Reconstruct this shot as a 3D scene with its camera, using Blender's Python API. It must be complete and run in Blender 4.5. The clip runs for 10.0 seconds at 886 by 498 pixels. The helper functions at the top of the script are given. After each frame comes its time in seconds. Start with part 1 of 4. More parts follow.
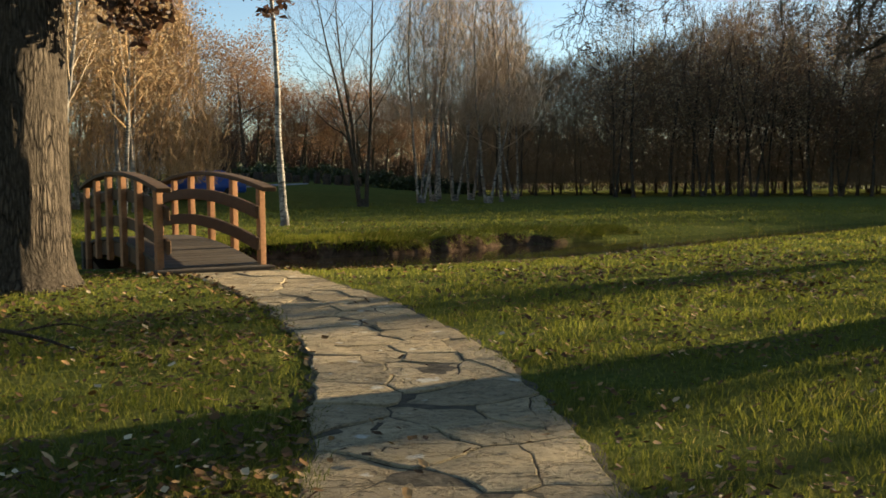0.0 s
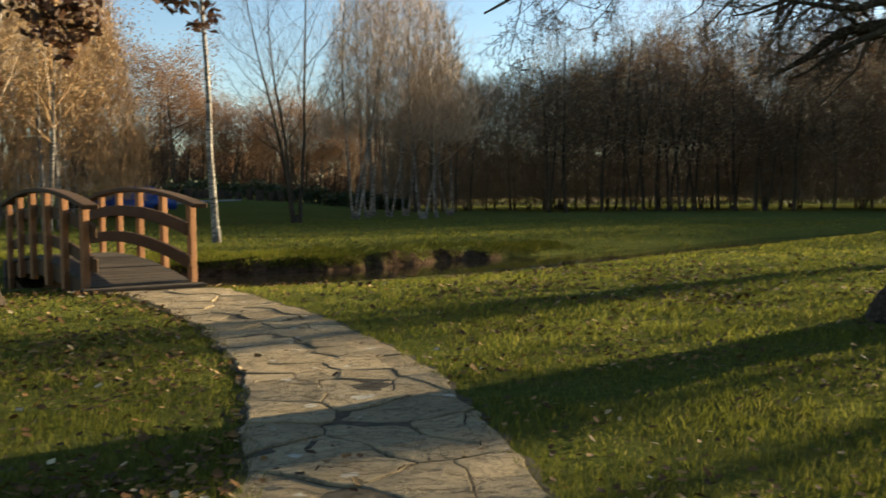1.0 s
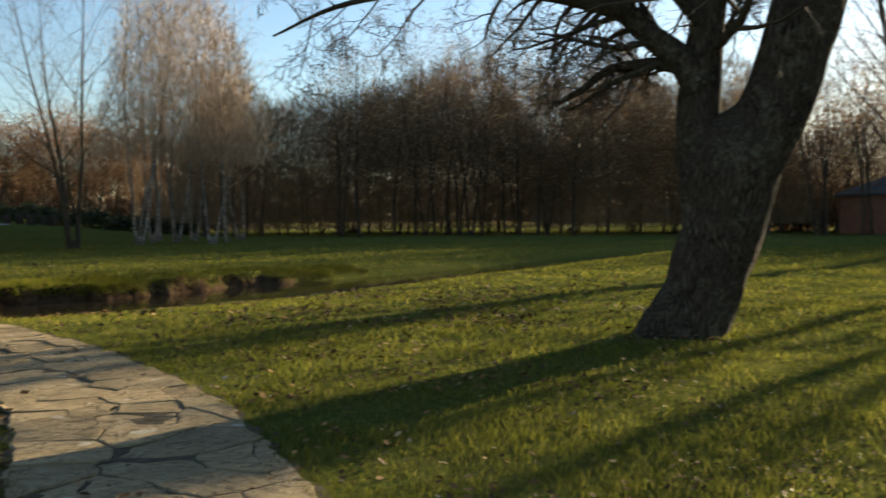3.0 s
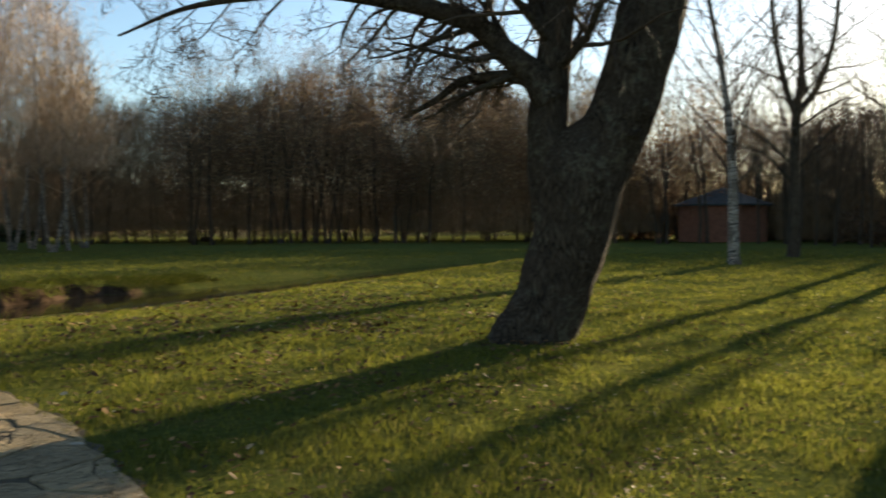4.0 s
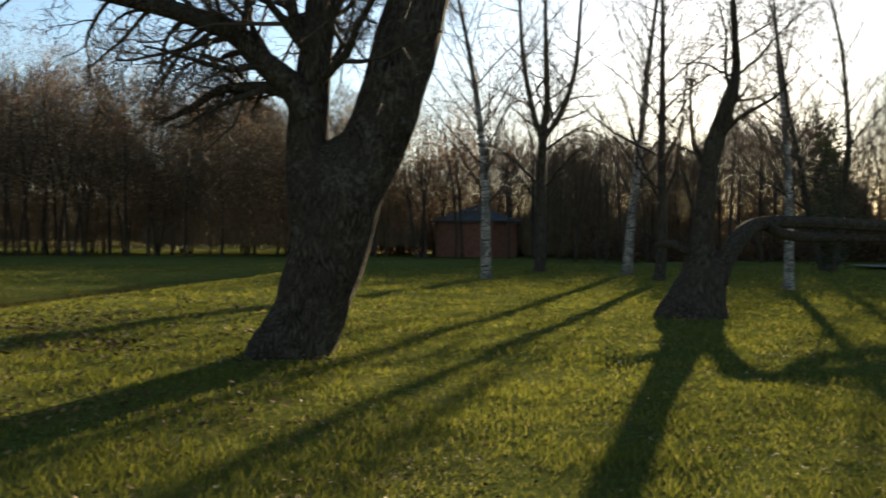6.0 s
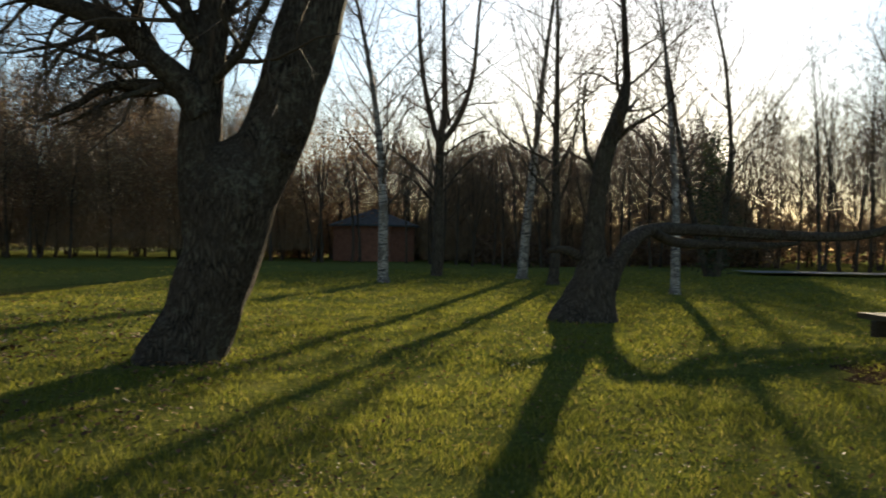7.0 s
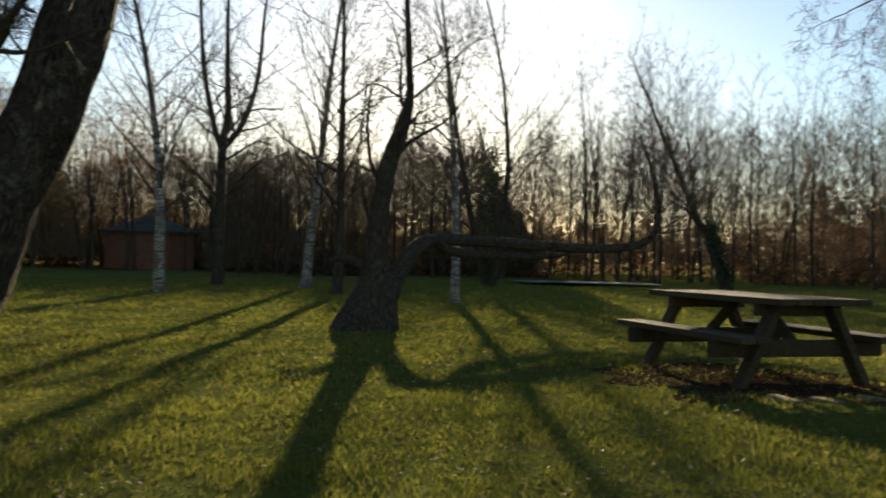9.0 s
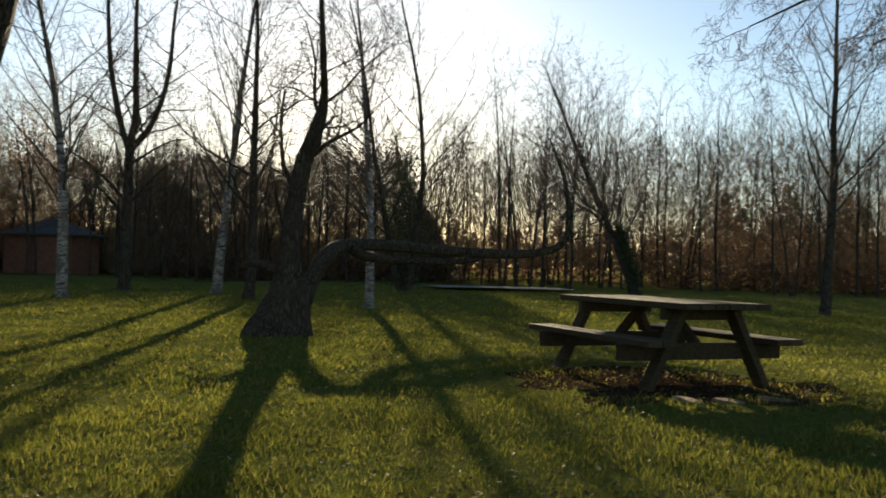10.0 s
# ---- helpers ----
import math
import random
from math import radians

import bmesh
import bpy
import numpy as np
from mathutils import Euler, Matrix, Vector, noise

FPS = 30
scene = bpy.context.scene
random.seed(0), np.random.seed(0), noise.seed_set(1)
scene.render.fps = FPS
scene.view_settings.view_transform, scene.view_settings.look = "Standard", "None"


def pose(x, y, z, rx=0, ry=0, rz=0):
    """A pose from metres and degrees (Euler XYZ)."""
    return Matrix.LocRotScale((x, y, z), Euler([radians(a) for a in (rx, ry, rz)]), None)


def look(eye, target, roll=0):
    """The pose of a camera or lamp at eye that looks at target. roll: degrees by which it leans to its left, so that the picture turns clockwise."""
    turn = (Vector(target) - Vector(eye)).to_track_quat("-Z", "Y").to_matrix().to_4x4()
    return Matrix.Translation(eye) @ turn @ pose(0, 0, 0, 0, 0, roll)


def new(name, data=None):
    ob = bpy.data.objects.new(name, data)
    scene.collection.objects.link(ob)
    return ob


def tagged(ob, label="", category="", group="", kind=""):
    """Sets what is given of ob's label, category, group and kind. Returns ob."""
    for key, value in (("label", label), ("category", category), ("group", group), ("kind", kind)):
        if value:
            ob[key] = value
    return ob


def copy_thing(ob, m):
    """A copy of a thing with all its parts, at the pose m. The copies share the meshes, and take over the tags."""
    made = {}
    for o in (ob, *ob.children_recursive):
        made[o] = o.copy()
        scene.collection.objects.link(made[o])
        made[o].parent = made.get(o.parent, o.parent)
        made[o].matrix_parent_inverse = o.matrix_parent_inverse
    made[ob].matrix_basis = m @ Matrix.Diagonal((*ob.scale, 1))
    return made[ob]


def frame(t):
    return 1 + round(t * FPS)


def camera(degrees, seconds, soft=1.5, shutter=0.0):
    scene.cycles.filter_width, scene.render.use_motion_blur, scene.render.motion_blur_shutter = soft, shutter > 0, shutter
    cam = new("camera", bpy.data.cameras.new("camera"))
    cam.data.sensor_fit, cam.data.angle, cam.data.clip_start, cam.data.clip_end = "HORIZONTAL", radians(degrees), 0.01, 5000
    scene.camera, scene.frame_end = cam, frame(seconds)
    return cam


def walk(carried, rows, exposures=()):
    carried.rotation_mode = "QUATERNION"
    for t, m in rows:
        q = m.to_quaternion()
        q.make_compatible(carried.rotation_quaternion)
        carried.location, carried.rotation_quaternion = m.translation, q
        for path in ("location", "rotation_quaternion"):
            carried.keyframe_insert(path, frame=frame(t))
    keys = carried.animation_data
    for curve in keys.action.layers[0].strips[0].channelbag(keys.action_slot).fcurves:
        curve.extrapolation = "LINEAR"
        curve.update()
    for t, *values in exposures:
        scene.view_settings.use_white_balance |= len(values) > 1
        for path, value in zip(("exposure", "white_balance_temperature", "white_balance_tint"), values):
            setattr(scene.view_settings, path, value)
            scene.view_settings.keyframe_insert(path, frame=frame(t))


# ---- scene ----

# ---------------------------------------------------------------- camera
cam = camera(52.5, 10.0, soft=1.6, shutter=0.7)
ROWS = (
    (0, -0.000, 0.000, 1.03, 85.75, 0.40, 0.00),
    (0.5, 0.002, -0.000, 1.03, 86.13, 0.45, -1.44),
    (1, 0.007, -0.000, 1.03, 86.72, 0.53, -4.15),
    (1.5, 0.012, -0.001, 1.03, 87.16, 0.47, -6.92),
    (2, 0.017, -0.002, 1.03, 87.50, 0.47, -10.11),
    (3.5, 0.037, -0.007, 1.03, 88.45, 0.41, -21.53),
    (4, 0.044, -0.010, 1.03, 88.61, 0.29, -26.31),
    (4.5, 0.051, -0.014, 1.03, 88.83, 0.17, -30.43),
    (5, 0.056, -0.017, 1.03, 89.02, 0.01, -34.35),
    (5.5, 0.061, -0.021, 1.03, 89.30, -0.12, -37.93),
    (7, 0.074, -0.033, 1.03, 89.85, -0.79, -47.95),
    (7.5, 0.078, -0.037, 1.03, 90.05, -0.88, -50.87),
    (8, 0.081, -0.041, 1.03, 90.26, -1.11, -54.12),
    (8.5, 0.085, -0.047, 1.03, 90.47, -1.20, -57.72),
    (9, 0.088, -0.052, 1.03, 90.67, -1.30, -61.60),
    (9.5, 0.091, -0.057, 1.03, 90.86, -1.40, -64.85),
    (10, 0.092, -0.061, 1.03, 91.12, -1.42, -67.03),
)
walk(cam, [(t, pose(*p)) for t, *p in ROWS], exposures=((0.0, 1.42), (2.0, 1.42), (4.5, 1.38), (5.5, 1.35), (7.0, 1.25), (10.0, 1.0)))

# ---------------------------------------------------------------- light
SUN_AZ, SUN_EL = 60.0, 11.4          # degrees clockwise from +y, and above the horizon
to_sun = Vector((math.sin(radians(SUN_AZ)) * math.cos(radians(SUN_EL)),
                 math.cos(radians(SUN_AZ)) * math.cos(radians(SUN_EL)), math.sin(radians(SUN_EL))))
world = bpy.data.worlds.new("sky")
scene.world = world
world.use_nodes = True
wn = world.node_tree
sky = wn.nodes.new("ShaderNodeTexSky")
sky.sky_type = "NISHITA"
sky.sun_disc = False
sky.sun_elevation = radians(SUN_EL)
sky.sun_rotation = radians(SUN_AZ)
sky.air_density, sky.dust_density, sky.ozone_density = 1.0, 0.3, 2.0
wn.nodes["Background"].inputs["Strength"].default_value = 0.083
wn.links.new(sky.outputs[0], wn.nodes["Background"].inputs["Color"])
sun = new("sun", bpy.data.lights.new("sun", "SUN"))
sun.data.energy, sun.data.angle, sun.data.color = 8.8, radians(0.55), (1.0, 0.83, 0.55)
sun.matrix_world = look(to_sun * 200, (0, 0, 0))

# ---------------------------------------------------------------- materials


class Mat:
    """A procedural material: a principled shader and small helpers for its nodes."""

    def __init__(self, name, rough=0.8, spec=0.3, metal=0.0):
        self.m = bpy.data.materials.new(name)
        self.m.use_nodes = True
        self.t = self.m.node_tree
        self.b = self.t.nodes["Principled BSDF"]
        self.b.inputs["Roughness"].default_value = rough
        self.b.inputs["Specular IOR Level"].default_value = spec
        self.b.inputs["Metallic"].default_value = metal
        self.co = self.t.nodes.new("ShaderNodeTexCoord").outputs["Object"]

    def n(self, kind, **ins):
        nd = self.t.nodes.new(kind)
        for k, val in ins.items():
            self.put(nd, k.replace("_", " "), val)
        return nd

    def put(self, nd, k, val):
        if hasattr(val, "is_linked"):
            self.t.links.new(val, nd.inputs[k])
        else:
            nd.inputs[k].default_value = val

    def scaled(self, sx, sy, sz, src=None):
        mp = self.n("ShaderNodeMapping")
        self.t.links.new(src or self.co, mp.inputs["Vector"])
        mp.inputs["Scale"].default_value = (sx, sy, sz)
        return mp.outputs[0]

    def noise(self, scale, detail=4.0, rough=0.6, vec=None, dist=0.0):
        nd = self.n("ShaderNodeTexNoise", Scale=scale, Detail=detail, Roughness=rough, Distortion=dist)
        self.t.links.new(vec or self.co, nd.inputs["Vector"])
        return nd.outputs["Fac"]

    def ramp(self, fac, stops):
        nd = self.t.nodes.new("ShaderNodeValToRGB")
        el = nd.color_ramp.elements
        while len(el) < len(stops):
            el.new(0.5)
        for e, (p, c) in zip(el, stops):
            e.position, e.color = p, (*c, 1)
        self.t.links.new(fac, nd.inputs[0])
        return nd.outputs[0]

    def mix(self, fac, a, b, mode="MIX"):
        nd = self.t.nodes.new("ShaderNodeMix")
        nd.data_type, nd.blend_type = "RGBA", mode
        for i, val in ((0, fac), (6, a), (7, b)):
            if hasattr(val, "is_linked"):
                self.t.links.new(val, nd.inputs[i])
            else:
                nd.inputs[i].default_value = val if i == 0 else (*val, 1)
        return nd.outputs[2]

    def random(self):
        return self.t.nodes.new("ShaderNodeObjectInfo").outputs["Random"]

    def island(self):
        return self.t.nodes.new("ShaderNodeNewGeometry").outputs["Random Per Island"]

    def color(self, c):
        self.put(self.b, "Base Color", c if hasattr(c, "is_linked") else (*c, 1))
        return self

    def bump(self, h, dist=0.01, strength=0.8):
        nd = self.n("ShaderNodeBump", Height=h, Distance=dist, Strength=strength)
        self.t.links.new(nd.outputs[0], self.b.inputs["Normal"])
        return self


def bark_mat(name, dark, light, moss=None, scale=7.0, depth=0.02):
    """Furrowed bark: plates longer than wide, dark cracks between them, pale lichen in blotches."""
    k = Mat(name, 0.95, 0.05)
    warp = k.mix(0.2, k.co, k.t.nodes.new("ShaderNodeTexNoise").outputs["Color"])
    vo = k.t.nodes.new("ShaderNodeTexVoronoi")
    vo.feature = "DISTANCE_TO_EDGE"
    vo.inputs["Scale"].default_value = scale * 3.4
    k.t.links.new(k.scaled(1, 1, 0.15, warp), vo.inputs["Vector"])
    crack = k.ramp(vo.outputs["Distance"], [(0.0, (0, 0, 0)), (0.3, (1, 1, 1))])
    grain = k.noise(scale * 3.5, 6, 0.75, k.scaled(1, 1, 0.5), 0.6)
    rid = k.mix(k.ramp(k.noise(3.0, 4, 0.6), [(0.35, (0.45, 0.45, 0.45)), (0.65, (0.95, 0.95, 0.95))]), crack, grain)
    c = k.ramp(rid, [(0.25, dark), (0.75, light)])
    patch = k.mix(0.6, k.noise(2.1, 5, 0.65), k.noise(16.0, 5, 0.75))
    c = k.mix(k.ramp(patch, [(0.52, (0, 0, 0)), (0.64, (0.6, 0.6, 0.6))]), c, moss or light)
    k.color(c).bump(rid, depth, 1.0)
    return k.m


def birch_mat(name):
    k = Mat(name, 0.7, 0.25)
    band = k.noise(5.0, 6, 0.75, k.scaled(0.6, 0.6, 2.2), 1.2)
    blot = k.noise(1.6, 4, 0.65, k.scaled(1.5, 1.5, 0.7))
    c = k.ramp(band, [(0.42, (0.035, 0.03, 0.024)), (0.52, (0.27, 0.23, 0.18)), (0.85, (0.58, 0.51, 0.42))])
    c = k.mix(k.ramp(blot, [(0.46, (0, 0, 0)), (0.58, (0.9, 0.9, 0.9))]), c, (0.095, 0.074, 0.054))
    k.color(c).bump(band, 0.006)
    return k.m


def twig_mat(name, a, b):
    k = Mat(name, 0.8, 0.2)
    k.color(k.mix(k.noise(2.0, 3), a, b))
    return k.m


def leaf_mat(name, stops, trans=0.35):
    """Thin leaves: many tints, one per leaf, with some light coming through."""
    k = Mat(name, 0.6, 0.25)
    c = k.ramp(k.island(), stops)
    c = k.mix(0.55, c, k.ramp(k.noise(0.35, 3), stops))
    k.color(c)
    tr = k.t.nodes.new("ShaderNodeBsdfTranslucent")
    k.t.links.new(c, tr.inputs["Color"])
    mx = k.t.nodes.new("ShaderNodeMixShader")
    mx.inputs[0].default_value = trans
    k.t.links.new(k.b.outputs[0], mx.inputs[1])
    k.t.links.new(tr.outputs[0], mx.inputs[2])
    k.t.links.new(mx.outputs[0], k.t.nodes["Material Output"].inputs["Surface"])
    return k.m


M_OAK = bark_mat("oak_bark", (0.016, 0.012, 0.009), (0.1, 0.076, 0.052), (0.17, 0.16, 0.11), 11, 0.03)
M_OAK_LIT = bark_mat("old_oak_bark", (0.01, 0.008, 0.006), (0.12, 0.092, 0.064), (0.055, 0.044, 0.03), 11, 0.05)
M_DARKBARK = bark_mat("dark_bark", (0.02, 0.016, 0.012), (0.1, 0.078, 0.055), (0.085, 0.085, 0.05), 8, 0.02)
M_BIRCH = birch_mat("birch_bark")
M_TWIG = twig_mat("twig", (0.05, 0.036, 0.024), (0.085, 0.06, 0.038))
M_TWIG_PALE = twig_mat("pale_twig", (0.27, 0.195, 0.125), (0.37, 0.27, 0.175))
M_TWIG_GOLD = twig_mat("golden_twig", (0.3, 0.18, 0.08), (0.42, 0.265, 0.13))
M_TWIG_RED = twig_mat("russet_twig", (0.14, 0.096, 0.053), (0.2, 0.138, 0.076))
M_LEAF_GOLD = leaf_mat("golden_leaf", [(0.1, (0.25, 0.165, 0.08)), (0.6, (0.34, 0.235, 0.12)), (1, (0.42, 0.31, 0.18))], 0.4)
M_LEAF_RUST = leaf_mat("russet_leaf", [(0.1, (0.1, 0.056, 0.03)), (0.6, (0.18, 0.1, 0.05)), (1, (0.26, 0.15, 0.08))], 0.5)
M_LEAF_BROWN = leaf_mat("brown_leaf", [(0.1, (0.07, 0.045, 0.028)), (0.6, (0.135, 0.085, 0.05)), (1, (0.2, 0.125, 0.07))], 0.5)
M_LEAF_DARK = leaf_mat("withered_oak_leaf", [(0.1, (0.035, 0.018, 0.01)), (0.6, (0.07, 0.035, 0.018)), (1, (0.12, 0.055, 0.025))], 0.25)
M_LEAF_GREEN = leaf_mat("evergreen_leaf", [(0.1, (0.02, 0.03, 0.012)), (0.7, (0.045, 0.06, 0.02)), (1, (0.07, 0.08, 0.03))], 0.2)


def ground_mat():
    k = Mat("turf", 1.0, 0.0)
    big = k.noise(0.3, 5, 0.6)
    mid = k.noise(1.8, 5, 0.7)
    fine = k.noise(14.0, 6, 0.8)
    g = k.ramp(fine, [(0.34, (0.03, 0.038, 0.01)), (0.5, (0.09, 0.105, 0.024)), (0.68, (0.18, 0.18, 0.048))])
    g = k.mix(k.ramp(mid, [(0.35, (0, 0, 0)), (0.7, (0.75, 0.75, 0.75))]), g, (0.13, 0.12, 0.035))
    g = k.mix(k.ramp(big, [(0.42, (0, 0, 0)), (0.68, (0.55, 0.55, 0.55))]), g, (0.07, 0.09, 0.025))
    g = k.mix(k.ramp(k.noise(5.0, 4, 0.7), [(0.63, (0, 0, 0)), (0.7, (0.5, 0.5, 0.5))]), g, (0.15, 0.085, 0.035))
    fine = k.mix(0.5, fine, mid)
    nz = k.t.nodes.new("ShaderNodeSeparateXYZ")
    k.t.links.new(k.t.nodes.new("ShaderNodeNewGeometry").outputs["True Normal"], nz.inputs[0])
    soil = k.ramp(k.noise(6.0, 5, 0.7), [(0.35, (0.02, 0.013, 0.008)), (0.65, (0.125, 0.08, 0.05))])
    steep = k.ramp(nz.outputs[2], [(0.62, (1, 1, 1)), (0.82, (0, 0, 0))])
    k.color(k.mix(steep, g, soil)).bump(fine, 0.12, 0.9)
    return k.m


def wood_mat(name, dark, light, scale=5.0):
    k = Mat(name, 0.88, 0.1)
    gr = k.noise(scale, 5, 0.65, k.scaled(0.6, 7, 7), 0.8)
    c = k.ramp(gr, [(0.3, dark), (0.7, light)])
    c = k.mix(k.ramp(k.noise(1.7, 3), [(0.4, (0, 0, 0)), (0.75, (0.5, 0.5, 0.5))]), c, [v * 0.55 for v in dark])
    k.color(k.mix(0.3, c, k.ramp(k.random(), [(0, dark), (1, light)]))).bump(gr, 0.004)
    return k.m


def stone_mat():
    k = Mat("flagstone", 0.92, 0.05)
    a = k.noise(2.6, 7, 0.7)
    f = k.noise(26.0, 6, 0.75)
    chip = k.ramp(k.noise(3.6, 7, 0.62, k.scaled(1.0, 1.7, 1.0), 0.9), [(0.36, (0, 0, 0)), (0.4, (0.4, 0.4, 0.4)), (0.52, (0.45, 0.45, 0.45)), (0.56, (1, 1, 1))])
    c = k.ramp(a, [(0.3, (0.15, 0.112, 0.064)), (0.5, (0.3, 0.225, 0.13)), (0.72, (0.46, 0.35, 0.205))])
    c = k.mix(0.45, c, k.ramp(k.random(), [(0, (0.17, 0.135, 0.085)), (0.5, (0.33, 0.255, 0.15)), (1, (0.47, 0.36, 0.21))]))
    c = k.mix(k.ramp(f, [(0.36, (0.7, 0.7, 0.7)), (0.5, (0, 0, 0))]), c, (0.085, 0.068, 0.045))
    c = k.mix(k.ramp(k.noise(7, 3, 0.5), [(0.66, (0, 0, 0)), (0.7, (0.7, 0.7, 0.7))]), c, (0.5, 0.46, 0.38))
    h = k.mix(0.25, k.mix(0.5, a, chip), f)
    k.color(c).bump(h, 0.06, 1.0)
    return k.m


M_GROUND = ground_mat()
M_STONE = stone_mat()
k = Mat("joint_soil", 0.95, 0.1)
k.color(k.ramp(k.noise(14, 5, 0.7), [(0.3, (0.025, 0.02, 0.012)), (0.7, (0.12, 0.095, 0.062))])).bump(k.noise(40), 0.01)
M_JOINT = k.m
M_BRIDGE = wood_mat("stained_timber", (0.06, 0.036, 0.02), (0.14, 0.08, 0.042))
# sunlight on the posts is put into this lighter orange; rails keep the dark timber
M_POST = wood_mat("sunlit_post_timber", (0.2, 0.095, 0.044), (0.38, 0.19, 0.09))
M_DECK = wood_mat("grey_deck_timber", (0.045, 0.035, 0.024), (0.11, 0.085, 0.06))
M_TABLE = wood_mat("weathered_timber", (0.03, 0.022, 0.012), (0.1, 0.072, 0.04))
k = Mat("stream_water", 0.06, 0.5)
k.color((0.02, 0.017, 0.012)).bump(k.noise(3.0, 3, 0.5), 0.01, 0.25)
M_WATER = k.m
k = Mat("rippled_water", 0.65, 1.0)
k.color((0.02, 0.02, 0.016)).bump(k.noise(2.2, 3, 0.5), 0.05, 0.6)
M_POND = k.m
k = Mat("brick_wall", 0.9, 0.2)
k.color(k.ramp(k.noise(4, 5), [(0.3, (0.12, 0.052, 0.032)), (0.7, (0.19, 0.09, 0.056))])).bump(k.noise(30), 0.01)
M_BRICK = k.m
k = Mat("slate_roof", 0.7, 0.3)
k.color(k.ramp(k.noise(5, 4), [(0.3, (0.03, 0.034, 0.034)), (0.7, (0.065, 0.07, 0.068))])).bump(k.noise(20), 0.01)
M_SLATE = k.m
k = Mat("dark_paint_and_shade", 0.6, 0.3)
k.color(k.ramp(k.noise(8, 3), [(0.3, (0.02, 0.018, 0.016)), (0.7, (0.045, 0.038, 0.03))]))
M_DARK = k.m

# ---------------------------------------------------------------- mesh helpers


def mesh_of(name, verts, faces, mat, smooth=True):
    me = bpy.data.meshes.new(name)
    me.from_pydata([tuple(p) for p in verts], [], faces)
    me.materials.append(mat)
    if smooth:
        me.shade_smooth()
    return me


def big_mesh(name, verts, faces, mat, smooth=False):
    """A mesh from arrays: verts (n, 3), faces (m, 3 or 4)."""
    verts, faces = np.asarray(verts, np.float32), np.asarray(faces, np.int32)
    me = bpy.data.meshes.new(name)
    n, s = faces.shape
    me.vertices.add(len(verts))
    me.vertices.foreach_set("co", verts.ravel())
    me.loops.add(n * s)
    me.loops.foreach_set("vertex_index", faces.ravel())
    me.polygons.add(n)
    me.polygons.foreach_set("loop_start", np.arange(0, n * s, s, dtype=np.int32))
    me.polygons.foreach_set("loop_total", np.full(n, s, dtype=np.int32))
    me.update(calc_edges=True)
    me.materials.append(mat)
    if smooth:
        me.shade_smooth()
    return me


def part(name, data, parent=None, label="", m=None):
    ob = new(name, data)
    ob.parent = parent
    if m is not None:
        ob.matrix_basis = m
    if label:
        tagged(ob, label)
    return ob


def thing(name, x, y, z, turn, label, category, group="", kind=""):
    ob = new(name)
    ob.matrix_basis = pose(x, y, z, 0, 0, turn)
    return tagged(ob, label, category, group, kind)


def bm_mesh(name, bm, mat, smooth=False):
    me = bpy.data.meshes.new(name)
    bm.normal_update()
    bm.to_mesh(me)
    bm.free()
    me.materials.append(mat)
    if smooth:
        me.shade_smooth()
    return me


def beam(name, a, b, w, h, mat, bevel=0.012, up=(0, 0, 1), wear=0.003):
    """A bevelled timber from a to b, w across and h deep."""
    a, b = Vector(a), Vector(b)
    x = (b - a)
    ln = x.length
    x.normalize()
    y = Vector(up).cross(x).normalized()
    z = x.cross(y)
    bm = bmesh.new()
    bmesh.ops.create_cube(bm, size=1.0)
    for v in bm.verts:
        v.co = Vector((v.co.x * ln, v.co.y * w, v.co.z * h))
    bmesh.ops.bevel(bm, geom=list(bm.edges), offset=bevel, segments=2, affect="EDGES", profile=0.6)
    for v in bm.verts:
        v.co += noise.noise_vector(v.co * 3.0 + a) * wear
    bm.transform(Matrix.Translation((a + b) / 2) @ Matrix((x, y, z)).transposed().to_4x4())
    return bm_mesh(name, bm, mat)


def curved_beam(name, pts, w, h, mat, side):
    """A timber swept along pts, w across (along side) and h deep."""
    side = Vector(side).normalized()
    verts, faces = [], []
    pts = [Vector(p) for p in pts]
    for i, p in enumerate(pts):
        d = (pts[min(i + 1, len(pts) - 1)] - pts[max(i - 1, 0)]).normalized()
        u = side.cross(d).normalized()
        for sx, sz in ((-1, -1), (1, -1), (1, 1), (-1, 1)):
            q = p + side * (sx * w / 2) + u * (sz * h / 2)
            verts.append(q + noise.noise_vector(q * 4) * 0.003)
    for i in range(len(pts) - 1):
        for j in range(4):
            faces.append((4 * i + j, 4 * i + (j + 1) % 4, 4 * i + 4 + (j + 1) % 4, 4 * i + 4 + j))
    e = 4 * (len(pts) - 1)
    faces += [(3, 2, 1, 0), (e, e + 1, e + 2, e + 3)]
    bm = bmesh.new()
    vs = [bm.verts.new(v) for v in verts]
    for f in faces:
        bm.faces.new([vs[i] for i in f])
    bmesh.ops.recalc_face_normals(bm, faces=bm.faces)
    bmesh.ops.bevel(bm, geom=list(bm.edges), offset=0.008, segments=1, affect="EDGES")
    return bm_mesh(name, bm, mat)


def smooth_path(pts, n):
    """n points along a Catmull-Rom curve through pts (any number of columns)."""
    p = np.array(pts, float)
    p = np.vstack([2 * p[0] - p[1], p, 2 * p[-1] - p[-2]])
    out = []
    for u in np.linspace(0, len(p) - 3 - 1e-6, n):
        i = int(u)
        f = u - i
        a, b, c, d = p[i:i + 4]
        out.append(0.5 * (2 * b + (c - a) * f + (2 * a - 5 * b + 4 * c - d) * f ** 2 + (3 * b - a - 3 * c + d) * f ** 3))
    return np.array(out)


